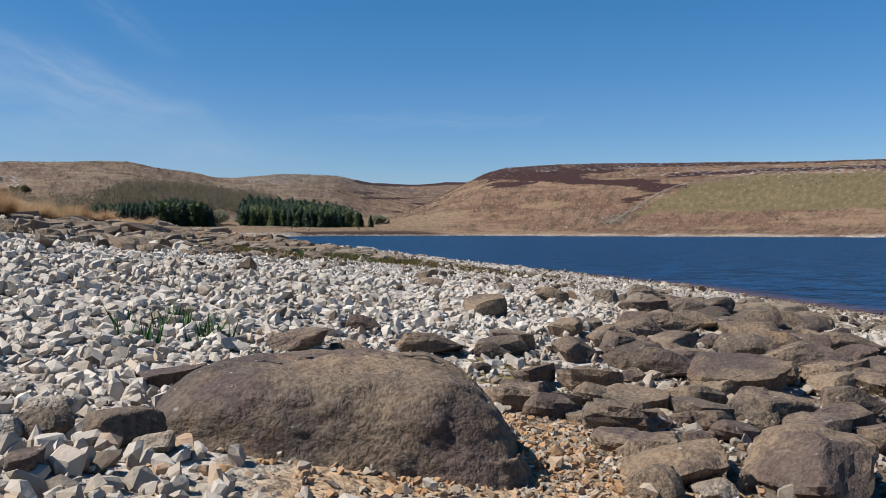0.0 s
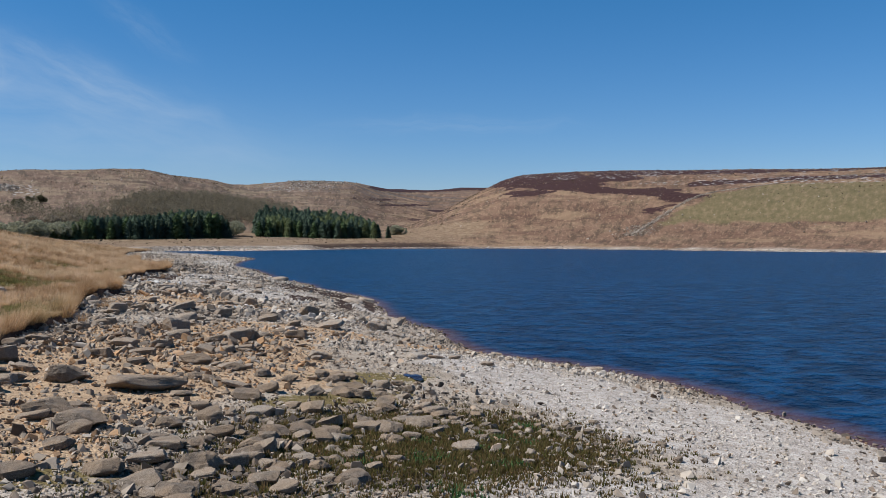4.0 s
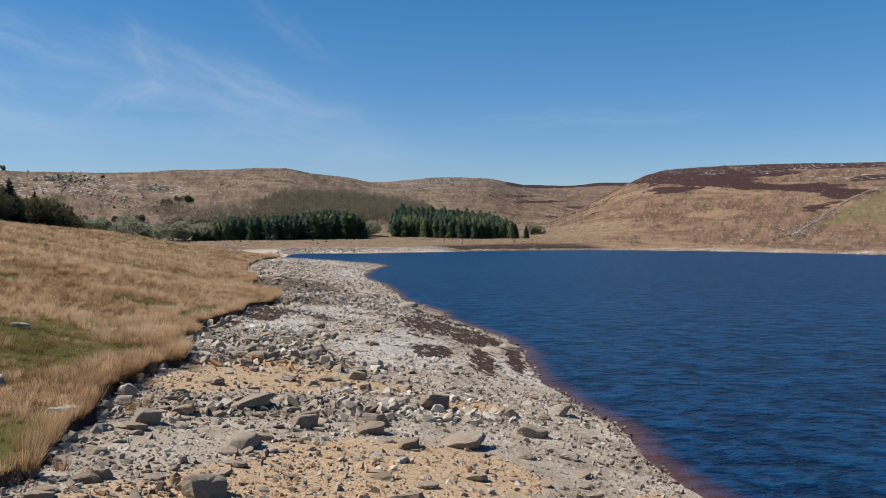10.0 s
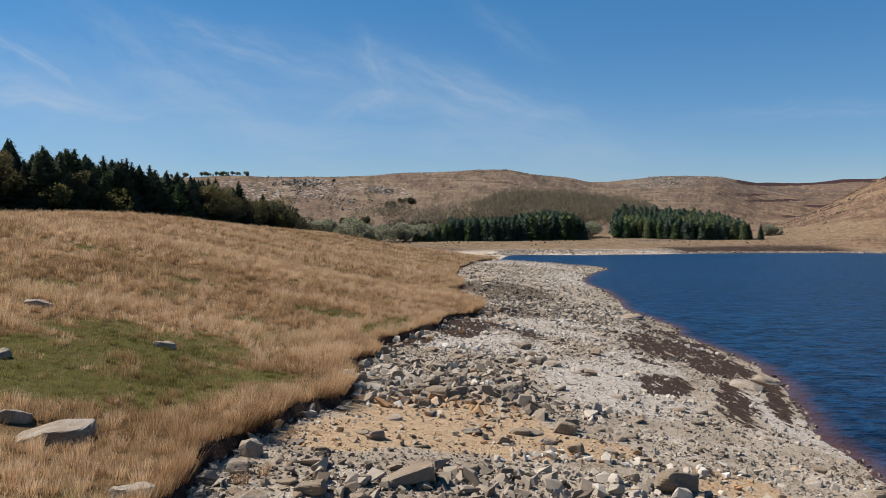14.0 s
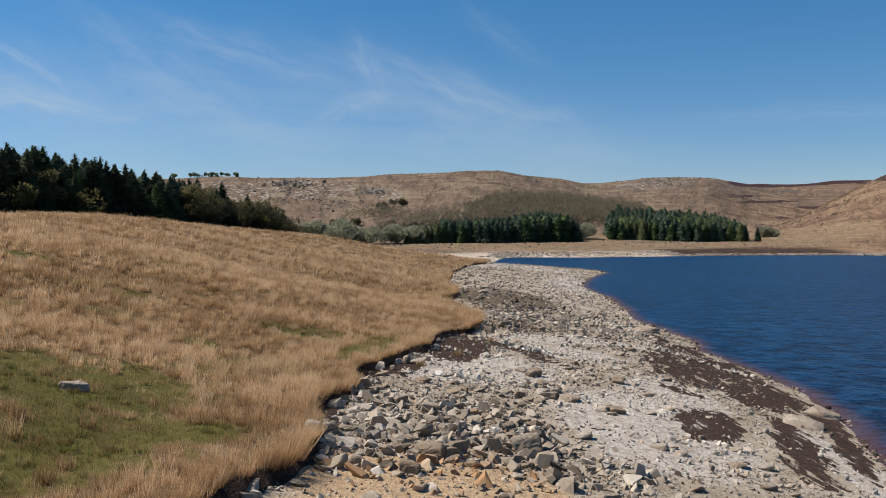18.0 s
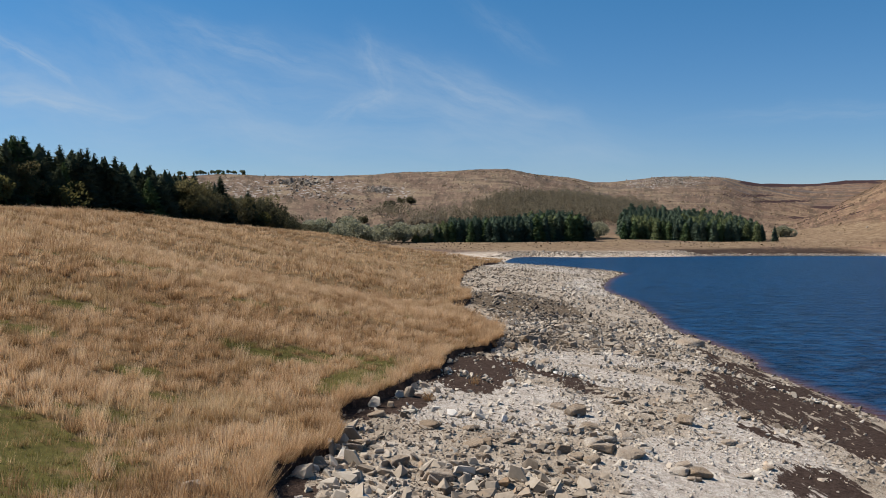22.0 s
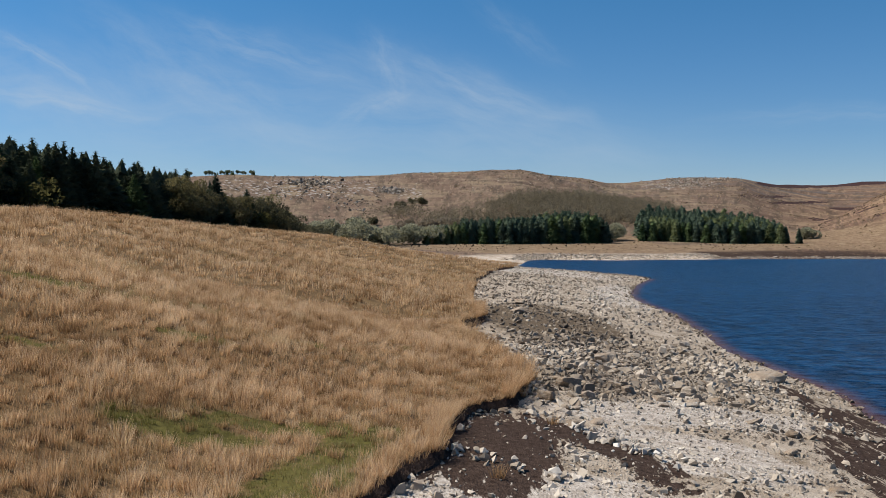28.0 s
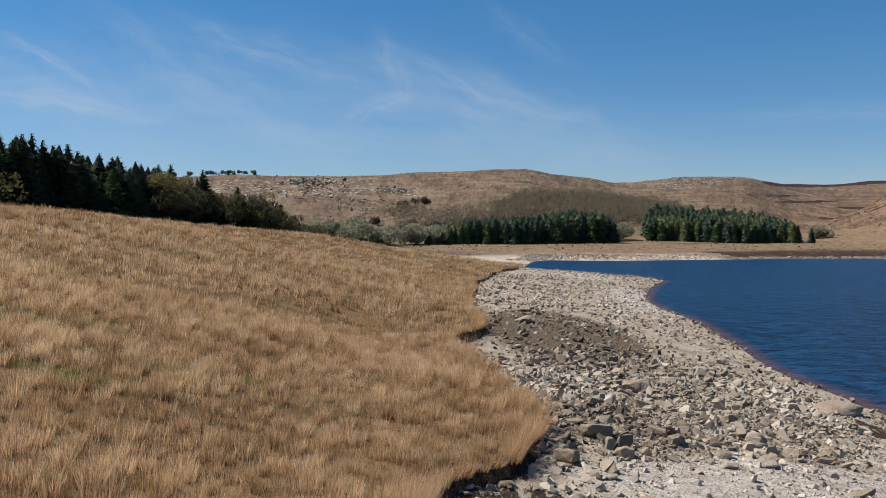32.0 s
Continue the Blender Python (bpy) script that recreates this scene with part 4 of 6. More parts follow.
def rock(x, y, width, height, material, shape=None, deep=0.75, turn=None, sink=0.16, label="", name="rock", loose=False):
    shape = int(rock_rng.choice([0, 1, 2, 4, 0, 2, 4, 3])) if shape is None else shape
    me = (ROUGH if loose else ROCKS)[material.name][shape]
    co = np.array([v.co[:] for v in me.vertices])
    sx, sy, sz = width / np.ptp(co[:, 0]), width * deep / np.ptp(co[:, 1]), height * 0.8 * (1 + sink) / np.ptp(co[:, 2])
    turn = rock_rng.uniform(-35, 35) if turn is None else turn
    m = pose(x, y, float(ground_z([x], [y])[0]) - height * sink, rock_rng.uniform(-13, 13), rock_rng.uniform(-13, 13), turn) @ Matrix.Diagonal((sx, sy, sz, 1))
    if loose:
        LOOSE.append((me, np.array(m), co, material))
        return None
    ob = new(name, me)
    ob.matrix_basis = m
    return tagged(ob, label or ROCK_LABEL[material.name], "rock", group="rocks on the shore")


# the rocks round the start: x, y, width, height
START_DARK = [(-2.90, -35.06, 0.40, 0.20), (-2.77, -35.92, 0.45, 0.20), (-3.52, -36.26, 0.47, 0.21), (-3.40, -36.78, 0.30, 0.20), (-3.85, -36.70, 0.28, 0.14), (-4.23, -37.38, 0.44, 0.23), (-4.67, -37.31, 0.29, 0.12), (-4.36, -36.76, 0.18, 0.09),
              (-5.30, -35.71, 0.34, 0.11), (-4.68, -35.65, 0.34, 0.11), (-6.06, -37.13, 0.17, 0.11), (-6.20, -37.08, 0.12, 0.09), (-1.84, -35.36, 0.47, 0.16), (-5.08, -35.73, 0.14, 0.08)]
START_GREY = [(-4.85, -37.45, 0.16, 0.09), (-4.20, -36.17, 0.23, 0.12), (-5.84, -36.37, 0.23, 0.09), (-6.23, -37.37, 0.08, 0.07), (-2.87, -36.21, 0.31, 0.13), (-3.66, -35.63, 0.30, 0.15), (-3.41, -35.66, 0.26, 0.11), (-2.80, -36.35, 0.28, 0.13),
              (-3.58, -36.64, 0.26, 0.10), (-4.40, -35.69, 0.18, 0.10), (-4.89, -35.35, 0.16, 0.09), (-3.97, -35.67, 0.24, 0.12), (-4.29, -36.96, 0.11, 0.08), (-4.50, -37.37, 0.11, 0.07)]
START_PALE = [(-4.39, -37.11, 0.13, 0.07), (-4.65, -37.45, 0.13, 0.05), (-6.2, -36.95, 0.14, 0.09), (-6.28, -37.1, 0.09, 0.07), (-6.0, -37.05, 0.11, 0.06), (-5.98, -37.2, 0.13, 0.06), (-6.3, -36.6, 0.13, 0.05)]
MID_DARK = [(-3.7, -33.3, 0.2, 0.1), (-2.4, -30, 0.2, 0.15), (-1.8, -32.7, 0.26, 0.21), (0.5, -30.2, 0.6, 0.25), (-5.5, -31.2, 0.17, 0.12), (-6.6, -30.4, 0.25, 0.21), (2, -29.3, 0.3, 0.13), (-3, -33.1, 0.18, 0.1),
            (-4.1, -11.2, 1.75, 0.42), (-5.3, -15.2, 0.95, 0.4), (-5.9, -14.3, 0.95, 0.45), (-3.6, -18.2, 0.56, 0.32), (-5.6, -10.5, 0.95, 0.5), (-2.3, -7.4, 0.9, 0.38), (-3.4, -22.2, 0.3, 0.17), (-1.4, -21.6, 0.38, 0.18),
            (-2.6, -23.6, 0.25, 0.14), (5, -24.4, 0.42, 0.15), (6.8, -22.5, 0.38, 0.14), (1.1, -30.7, 0.33, 0.14)]
MID_GREY = [(-4, -16.6, 0.75, 0.18), (-7.1, -7.7, 0.98, 0.5), (-4.7, -6.7, 0.56, 0.33), (-1.7, -13.7, 0.7, 0.25), (-0.2, -1.2, 1.2, 0.55), (-2.1, 0.8, 1.0, 0.64), (0.3, -0.9, 0.95, 0.6), (-2.2, -1.2, 0.9, 0.38),
            (-1.1, 5.6, 0.95, 0.5), (2.8, 7.8, 0.9, 0.44), (8.5, 9.4, 1.15, 0.5), (0.7, 7.9, 0.84, 0.5), (3.6, 6.2, 0.8, 0.36), (2.4, 0.4, 0.86, 0.42), (-4.2, 1.9, 0.46, 0.3), (-3.4, 0, 0.42, 0.25), (0.2, 20.5, 0.8, 0.4),
            (3.6, 17, 0.7, 0.45), (-3.8, 7.7, 0.8, 0.56), (0.9, 8.8, 0.8, 0.4), (-0.7, 10.7, 1.35, 0.5), (5.8, 12.4, 1.5, 0.65)]
BEACH_GREY = [(3.1, 9, 0.84, 0.46), (-1.8, 14.2, 0.45, 0.3), (3.7, 14.9, 0.45, 0.32), (0.4, 21.2, 0.65, 0.38), (1.6, 15.1, 0.36, 0.25), (-2.8, 9.2, 0.84, 0.35), (-0.4, 26.2, 0.8, 0.36), (-0.2, 20.6, 0.9, 0.5),
              (-0.8, 18.9, 0.55, 0.38), (2.4, 22, 0.88, 0.66), (3.7, 17.6, 0.66, 0.5), (6.2, 29, 0.66, 0.27), (2, 24.6, 0.58, 0.3), (4.1, 30.4, 0.67, 0.3), (3.9, 34.8, 0.7, 0.47), (0.7, 28.3, 0.4, 0.24),
              (-1.4, 27.1, 0.56, 0.27), (2.8, 29.7, 0.43, 0.28), (2.7, 47.7, 0.7, 0.38), (5.7, 51.9, 0.68, 0.3), (3.8, 50.5, 0.95, 0.45)]
BEACH_PALE = [(7.5, 35.2, 0.7, 0.42), (-4.75, 11.7, 0.62, 0.55), (-4.7, 10.4, 0.67, 0.37), (5.3, 7, 1.45, 0.36), (11.2, 13.6, 0.95, 0.6), (-3.4, 20.6, 0.56, 0.4), (-3.2, 22, 0.69, 0.42), (-1.5, 35.3, 0.42, 0.44), (-2, 33.7, 0.28, 0.24),
              (13.9, 31.4, 1.5, 0.36), (6.7, 59.8, 1.1, 0.6), (15.7, 34, 1.3, 0.4), (-2.1, 19.1, 0.47, 0.3), (4.7, 30.2, 0.9, 0.28), (4.1, 83, 1.44, 0.55), (14.8, 61.7, 2, 0.5), (8.7, 52.5, 0.57, 0.39), (8.9, 55.3, 0.6, 0.39),
              (6, 50.8, 0.55, 0.4), (4.2, 48.6, 0.53, 0.35), (4.6, 91.8, 1.26, 0.55), (0.3, 64.8, 1, 0.3), (13.9, 73.9, 0.7, 0.38)]
for spots, stone in ((START_DARK, BOULDER_STONE), (START_GREY, BOULDER_STONE), (START_PALE, PALE_ROCK), (MID_DARK, DARK_ROCK), (MID_GREY, GREY_ROCK), (BEACH_GREY, GREY_ROCK), (BEACH_PALE, PALE_ROCK)):
    for rx, ry, rw, rh in spots:
        rock(rx, ry, rw, rh, stone)
# slabs in the grass
SLABS = [(-9.2, 10.9, 1.9), (-10.6, 11.6, 1.1), (-11.2, 11.2, 0.7), (-16.7, 26.0, 1.2), (-13.3, 16.6, 0.55), (-6.0, 7.2, 0.9), (-10.2, 21.8, 0.8), (-5.1, 23.1, 0.5)]
for rx, ry, rw in SLABS:
    rock(rx, ry, rw, 0.24 + 0.08 * rw, PALE_ROCK, shape=4, sink=0.5, deep=0.8, turn=rx * 40 % 60 - 30, label="pale lichened gritstone slab lying in the grass", name="slab")


def more_rocks():
    """Rocks of middling size strewn over the beach."""
    rng = np.random.default_rng(909)
    for y0, y1, n, lo, hi in ((-20, -2, 80, 0.3, 0.8), (-2, 26, 150, 0.22, 0.62), (26, 66, 110, 0.25, 0.65)):
        made = 0
        while made < n:
            y = rng.uniform(y0, y1)
            wx, bx = float(water_x(np.array(y))), float(bank_x(np.array(y)))
            x = rng.uniform(bx + 0.4, wx - 0.6)
            ax, ay = np.array([x]), np.array([y])
            if rng.random() < patches(ax, ay, PEAT)[0] or (y < -5 and x > 2.5) or rng.random() > 0.35 + 0.6 * (wx - x) / (wx - bx):
                continue
            t = tone_at(ax, ay, rng)[0]
            w = rng.uniform(lo, hi)
            rock(x, y, w, w * rng.uniform(0.22, 0.46), DARK_ROCK if t < 0.36 else GREY_ROCK if t < 0.62 else PALE_ROCK, loose=w < 0.66)
            made += 1


more_rocks()


def start_rocks():
    """Close-set brown rocks on the shore side of the start."""
    rng = np.random.default_rng(313)
    for _ in range(170):
        k = rng.random()
        x, y = float(np.interp(k, [0, 0.5, 1], [-4.5, -2.8, -0.6])) + rng.normal(0, 0.40), float(np.interp(k, [0, 0.5, 1], [-36.9, -35.6, -32.6])) + rng.normal(0, 0.45)
        w = rng.uniform(0.10, 0.28) * (0.85 + 0.4 * k)
        if math.hypot(x + 5.9, y + 38.9) > 2.3:
            rock(x, y, w * 1.15, w * rng.uniform(0.45, 0.7), BOULDER_STONE, loose=w < 0.24)


start_rocks()


def bank_rocks():
    """Dark brown rocks crowded below the grass bank, thinning into the gravel."""
    rng = np.random.default_rng(414)
    made = 0
    while made < 230:
        y = rng.uniform(-30.5, -9)
        edge = float(brown_edge(y))
        x = edge + 0.9 - abs(rng.normal(0, 2.6))
        if x < float(bank_x(np.array(y))) + 0.3:
            continue
        w = rng.uniform(0.2, 0.62) * (0.75 if x > edge else 1.0) * float(np.interp(y, [-27, -19], [0.6, 1.0]))
        rock(x, y, w, w * rng.uniform(0.34, 0.58), DARK_ROCK if rng.random() < 0.72 else GREY_ROCK, loose=w < 0.5)
        made += 1
    for _ in range(110):
        w, k = rng.uniform(0.12, 0.42), rng.random()
        rock(-0.6 + 5.8 * k + rng.normal(0, 0.8), -32.4 + 5.2 * k + rng.normal(0, 0.7), w, w * rng.uniform(0.35, 0.6), DARK_ROCK, loose=w < 0.33)
    for _ in range(46):
        k = rng.random()
        w = rng.uniform(0.14, 0.34)
        rock(-1.5 + 8.5 * k + rng.normal(0, 0.4), -16.6 + 2.4 * k + rng.normal(0, 1.2), w, w * rng.uniform(0.35, 0.6), DARK_ROCK, loose=True)


bank_rocks()


def strewn_rocks():
    """The smaller loose rocks, joined by kind of stone."""
    for stone in (DARK_ROCK, GREY_ROCK, PALE_ROCK, BOULDER_STONE):
        co, tri, n = [], [], 0
        for me, m, v, material in LOOSE:
            if material is stone:
                co.append(v @ m[:3, :3].T + m[:3, 3])
                tri.append(np.array([p.vertices[:] for p in me.polygons]) + n)
                n += len(v)
        ob = mesh_object("strewn_rocks", np.concatenate(co), tris=np.concatenate(tri), material=stone)
        tagged(ob, ROCK_LABEL[stone.name].replace("rock", "rocks strewn"), "rocks", kind="stuff")


strewn_rocks()


def great_boulder():
    """The brown boulder in front of the first steps."""
    bm = bmesh.new()
    bmesh.ops.create_cube(bm, size=2)
    bmesh.ops.subdivide_edges(bm, edges=list(bm.edges), cuts=52, use_grid_fill=True)
    for v in bm.verts:
        q = v.co / (abs(v.co.x) ** 5 + abs(v.co.y) ** 5 + abs(v.co.z) ** 5) ** 0.2
        x, y, z = q.x * 0.47, q.y * 0.34, q.z * 0.19
        up = z / 0.19
        # battered sides, the long left end running out low, a flat top with a worn corner
        x *= 1.0 - (0.12 if x > 0 else 0.15) * up
        y += 0.07 * up if y < 0 else 0
        if z > 0:
            z *= 1 - 0.30 * smooth(-0.26, -0.52, x) - 0.42 * smooth(0.22, 0.50, x)
            z -= 0.05 * smooth(0.34, 0.50, x) * smooth(0.0, -0.3, y)
        n = Vector((x, y, z)) * 3 + Vector((4, 9, 2))
        k = 0.036 * noise.noise(n) + 0.020 * noise.noise(n * 2.7) + 0.010 * noise.noise(n * 7) + 0.006 * noise.noise(n * 19)
        k += 0.012 * noise.noise(n * Vector((1.2, 1.2, 3.0)))
        v.co = Vector((x, y, z)) + Vector((x, y, z)).normalized() * k
    me = bpy.data.meshes.new("boulder")
    bm.to_mesh(me)
    bm.free()
    me.polygons.foreach_set("use_smooth", np.ones(len(me.polygons), bool))
    me.materials.append(BOULDER_STONE)
    ob = new("boulder", me)
    ob.matrix_basis = pose(-5.51, -36.95, float(ground_z([-5.4], [-37.0])[0]) + 0.02, 0, 0, -20)
    return tagged(ob, "large brown gritstone boulder with a worn flat top", "boulder")


great_boulder()


# ---- grass ----
def grass_material():
    k = Nodes("dry_grass", 0.85, 0.2)
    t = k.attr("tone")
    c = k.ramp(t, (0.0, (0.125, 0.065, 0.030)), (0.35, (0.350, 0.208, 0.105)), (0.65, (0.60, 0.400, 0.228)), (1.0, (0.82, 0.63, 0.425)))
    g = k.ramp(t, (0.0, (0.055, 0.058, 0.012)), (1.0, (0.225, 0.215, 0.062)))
    c = k.mix(k.attr("green"), c, g)
    return k.thin(c, 0.45)


GRASS = grass_material()


def blades(name, x, y, z, height, count, width, spread, tone, green, seed, lean=(0.04, -0.02), material=None):
    rng = np.random.default_rng(seed)
    n = len(x) * count
    r = lambda v: np.repeat(v, count)
    bx, by, bz, h = r(x), r(y), r(z), r(height) * rng.uniform(0.55, 1.1, n)
    phi, rad = rng.uniform(0, 6.283, n), spread * np.sqrt(rng.random(n))
    ox, oy = np.cos(phi) * rad, np.sin(phi) * rad
    out = rng.uniform(0.05, 0.55, n) * h
    tip = phi + rng.normal(0, 0.9, n)
    tx, ty = np.cos(tip) * out + lean[0] * h * rng.uniform(0.3, 1.7, n), np.sin(tip) * out + lean[1] * h * rng.uniform(0.3, 1.7, n)
    a = rng.uniform(0, 6.283, n)
    wx, wy = np.cos(a) * width / 2, np.sin(a) * width / 2
    bx, by = bx + ox, by + oy
    p = lambda sx, sz, sw: np.stack([bx + tx * sx + wx * sw, by + ty * sx + wy * sw, bz + h * sz], -1)
    co = np.stack([p(0, -0.08, -1), p(0, -0.08, 1), p(1, 0.92, 0)], 1).reshape(-1, 3)
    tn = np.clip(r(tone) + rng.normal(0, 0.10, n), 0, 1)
    # each blade is darker at its root and paler at its tip
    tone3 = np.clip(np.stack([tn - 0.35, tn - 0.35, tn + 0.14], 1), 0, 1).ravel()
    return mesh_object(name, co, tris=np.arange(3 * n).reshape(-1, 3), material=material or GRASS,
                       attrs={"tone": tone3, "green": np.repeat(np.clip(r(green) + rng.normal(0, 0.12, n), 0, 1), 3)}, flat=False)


def grass_patch(name, y0, y1, d0, d1, pitch, count, width, spread, height, seed, label, low=False):
    rng = np.random.default_rng(seed)
    y, d = np.meshgrid(np.arange(y0, y1, pitch), np.arange(d0, d1, pitch), indexing="ij")
    y, d = (y + rng.uniform(-0.5, 0.5, y.shape) * pitch).ravel(), (d + rng.uniform(-0.5, 0.5, y.shape) * pitch).ravel()
    d = np.maximum(d + 2.5 * vnoise(y, y * 0 + 7, 5, 71, 2) * smooth(3, 9, d), 0.06)
    x = bank_x(y) - d
    turf = patches(x, y, TURF)
    turf = smooth(0.42, 0.58, turf * 0.82 + 0.40 * vnoise(x, y, 0.9, 61, 2) + 0.30 * smooth(0.42, 0.62, vnoise(0.5 * x, y, 1.5, 68, 2)))
    ok = rng.random(len(x)) > (0.0 if low else 0.45) * turf + (0.0 if low else 0.55) * smooth(-0.05, 0.4, vnoise(x, y, 1.3, 62, 2))
    for sx, sy, sw in SLABS:
        ok &= np.hypot(x - sx, y - sy) > sw * 0.5
    x, y, turf = x[ok], y[ok], turf[ok] * smooth(0.0, 0.45, 0.5 + 0.9 * vnoise(x[ok], y[ok], 0.9, 69, 2))
    big = vnoise(x, y, 7, 63, 3)
    h = height * (1 + 0.55 * vnoise(x, y, 1.5, 64, 2)) * (1 - (0.55 if low else 0.62) * turf) * rng.uniform(0.6, 1.25, len(x))
    tone = 0.70 + 0.22 * big + 0.26 * vnoise(x, y, 1.6, 65, 2) + rng.normal(0, 0.16, len(x)) - 0.09 * low - 0.10 * smooth(18, 45, bank_x(y) - x)
    green = np.clip((0.6 + 0.4 * rng.random(len(x))) * turf + 0.24 * smooth(0.15, 0.7, vnoise(x, y, 3.5, 66, 2)), 0, 1)
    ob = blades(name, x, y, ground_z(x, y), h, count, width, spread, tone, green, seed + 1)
    return tagged(ob, label, "grass", kind="stuff")


def bank_fringe():
    """Long grass that hangs over the edge of the bank."""
    rng = np.random.default_rng(231)
    y = np.arange(-14, 110, 0.16) + rng.uniform(-0.08, 0.08, 775)
    x = bank_x(y) - rng.uniform(-0.02, 0.3, len(y)) + 0.36 * vnoise(y, y * 0, 0.9, 67, 2)
    keep = rng.random(len(y)) < 0.35 + 0.9 * smooth(-0.35, 0.25, vnoise(y, y * 0 + 3, 0.9, 72, 2))
    x, y = x[keep], y[keep]
    h = np.clip(rng.normal(0.48, 0.14, len(y)), 0.2, 0.8) * (0.85 + 0.9 * vnoise(y, y * 0, 0.8, 68, 2))
    tone = 0.42 + 0.3 * vnoise(x, y, 5, 63, 3)
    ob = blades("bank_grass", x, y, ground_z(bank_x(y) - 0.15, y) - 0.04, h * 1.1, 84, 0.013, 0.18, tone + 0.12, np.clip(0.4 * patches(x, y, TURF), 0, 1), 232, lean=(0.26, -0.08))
    return tagged(ob, "long dry grass hanging over the peat bank edge", "grass", kind="stuff")


bank_fringe()
TUSSOCKS = "dry straw-brown tussock grass with green mossy gaps"
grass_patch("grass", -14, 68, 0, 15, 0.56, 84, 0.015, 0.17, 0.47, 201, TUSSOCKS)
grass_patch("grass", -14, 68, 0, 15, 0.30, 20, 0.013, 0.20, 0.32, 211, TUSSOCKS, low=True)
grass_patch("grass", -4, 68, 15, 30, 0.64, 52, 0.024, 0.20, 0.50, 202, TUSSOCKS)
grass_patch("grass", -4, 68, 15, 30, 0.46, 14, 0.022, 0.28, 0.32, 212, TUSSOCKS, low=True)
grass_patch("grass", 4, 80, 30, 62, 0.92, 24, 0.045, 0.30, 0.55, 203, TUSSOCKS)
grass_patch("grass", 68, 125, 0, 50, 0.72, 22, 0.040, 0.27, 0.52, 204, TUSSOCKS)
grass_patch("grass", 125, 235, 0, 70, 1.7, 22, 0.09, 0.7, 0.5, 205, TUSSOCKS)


def tufts(spots, height, seed, label, green=0.0, tone=0.5, name="grass_tuft", kind="stuff", count=60, spread=0.16):
    x, y = np.array([s[0] for s in spots]), np.array([s[1] for s in spots])
    ob = blades(name, x, y, ground_z(x, y), np.full(len(x), height), count, 0.014, spread, np.full(len(x), tone), np.full(len(x), green), seed)
    return tagged(ob, label, "grass", kind=kind)


def stone_lines():
    """Rows of pale stones left by old waterlines across the peat."""
    rng = np.random.default_rng(811)
    for (ax, ay), (bx, by), n in (((2.0, 45.6), (5.8, 41.0), 70), ((-0.6, 40.2), (2.6, 38.6), 40), ((-1.8, 33.2), (5.5, 32.6), 90), ((-3.0, 23.6), (4.0, 25.2), 80), ((12.6, 49.5), (16.4, 43.0), 50), ((1, 13.2), (8.6, 15.2), 70)):
        k = rng.random(n)
        x, y = ax + (bx - ax) * k + rng.normal(0, 0.18, n), ay + (by - ay) * k + rng.normal(0, 0.22, n) + 0.4 * np.sin(k * 7)
        ob = stone_heap("stone_row", x, y, rng.uniform(0.12, 0.4, n), np.clip(rng.normal(0.66, 0.12, n), 0, 1), rng.random(n) * 0.6, int(ax * 100) + 900)
        tagged(ob, "row of pale stones left by a falling waterline", "stones", kind="stuff")


stone_lines()
for at in ((-4.1, 10.2), (-4.4, 9.4), (0.7, 38.3), (-0.9, 35.0), (2.6, 44.6), (-5.2, 2.6), (1.9, 47.8)):
    tufts([at], 0.45, 300 + int(at[1] * 7), "dry tuft of brown grass among the stones", kind="")


def weed_bed():
    rng = np.random.default_rng(41)
    x, y = rng.normal(1.3, 2.0, 9000), rng.normal(-16.3, 1.5, 9000)
    y += 0.15 * (x - 1.3)
    x[:900], y[:900] = rng.normal(-3.4, 0.9, 900), rng.normal(-21.2, 1.6, 900)
    ob = blades("weed_bed", x, y, ground_z(x, y), rng.uniform(0.05, 0.14, len(x)), 7, 0.035, 0.08, rng.uniform(0.0, 0.22, len(x)), rng.uniform(0.4, 0.95, len(x)), 42, lean=(0, 0))
    tagged(ob, "low dark dried weeds over cobbles", "weeds", kind="stuff")
    spots = [(0.7, -17.3), (0.5, -17.6), (1.0, -16.1), (2.8, -15.7), (3.4, -16.0), (2.2, -16.7), (4.2, -14.5), (-4.2, -21.0), (-1.5, -20.9), (0.3, -19.6), (-0.8, -17.7), (1.9, -18.0)]
    for i, s in enumerate(spots):
        xs, ys = s[0] + rng.normal(0, 0.22, 16), s[1] + rng.normal(0, 0.2, 16)
        ob = blades("green_weed", xs, ys, ground_z(xs, ys), np.full(16, 0.13), 9, 0.03, 0.08, np.full(16, 0.35), np.full(16, 1.0), 430 + i, lean=(0, 0), material=WEED)
        tagged(ob, "small bright green weeds growing between dark cobbles", "weed", kind="stuff")
    for i, s in enumerate([(-5.75, -35.5), (-5.6, -35.55), (-5.9, -35.75)]):
        xs, ys = s[0] + rng.normal(0, 0.06, 5), s[1] + rng.normal(0, 0.06, 5)
        ob = blades("green_weed", xs, ys, ground_z(xs, ys), np.full(5, 0.11), 8, 0.012, 0.03, np.full(5, 0.4), np.full(5, 1.0), 450 + i, lean=(0, 0), material=WEED)
        tagged(ob, "small green weed sprouting between white pebbles", "weed", kind="stuff")


kw = Nodes("weed_leaf", 0.7, 0.3)
WEED = kw.done(kw.ramp(kw.attr("tone"), (0.0, (0.02, 0.06, 0.015)), (0.6, (0.06, 0.14, 0.035)), (1.0, (0.12, 0.22, 0.06))))
weed_bed()


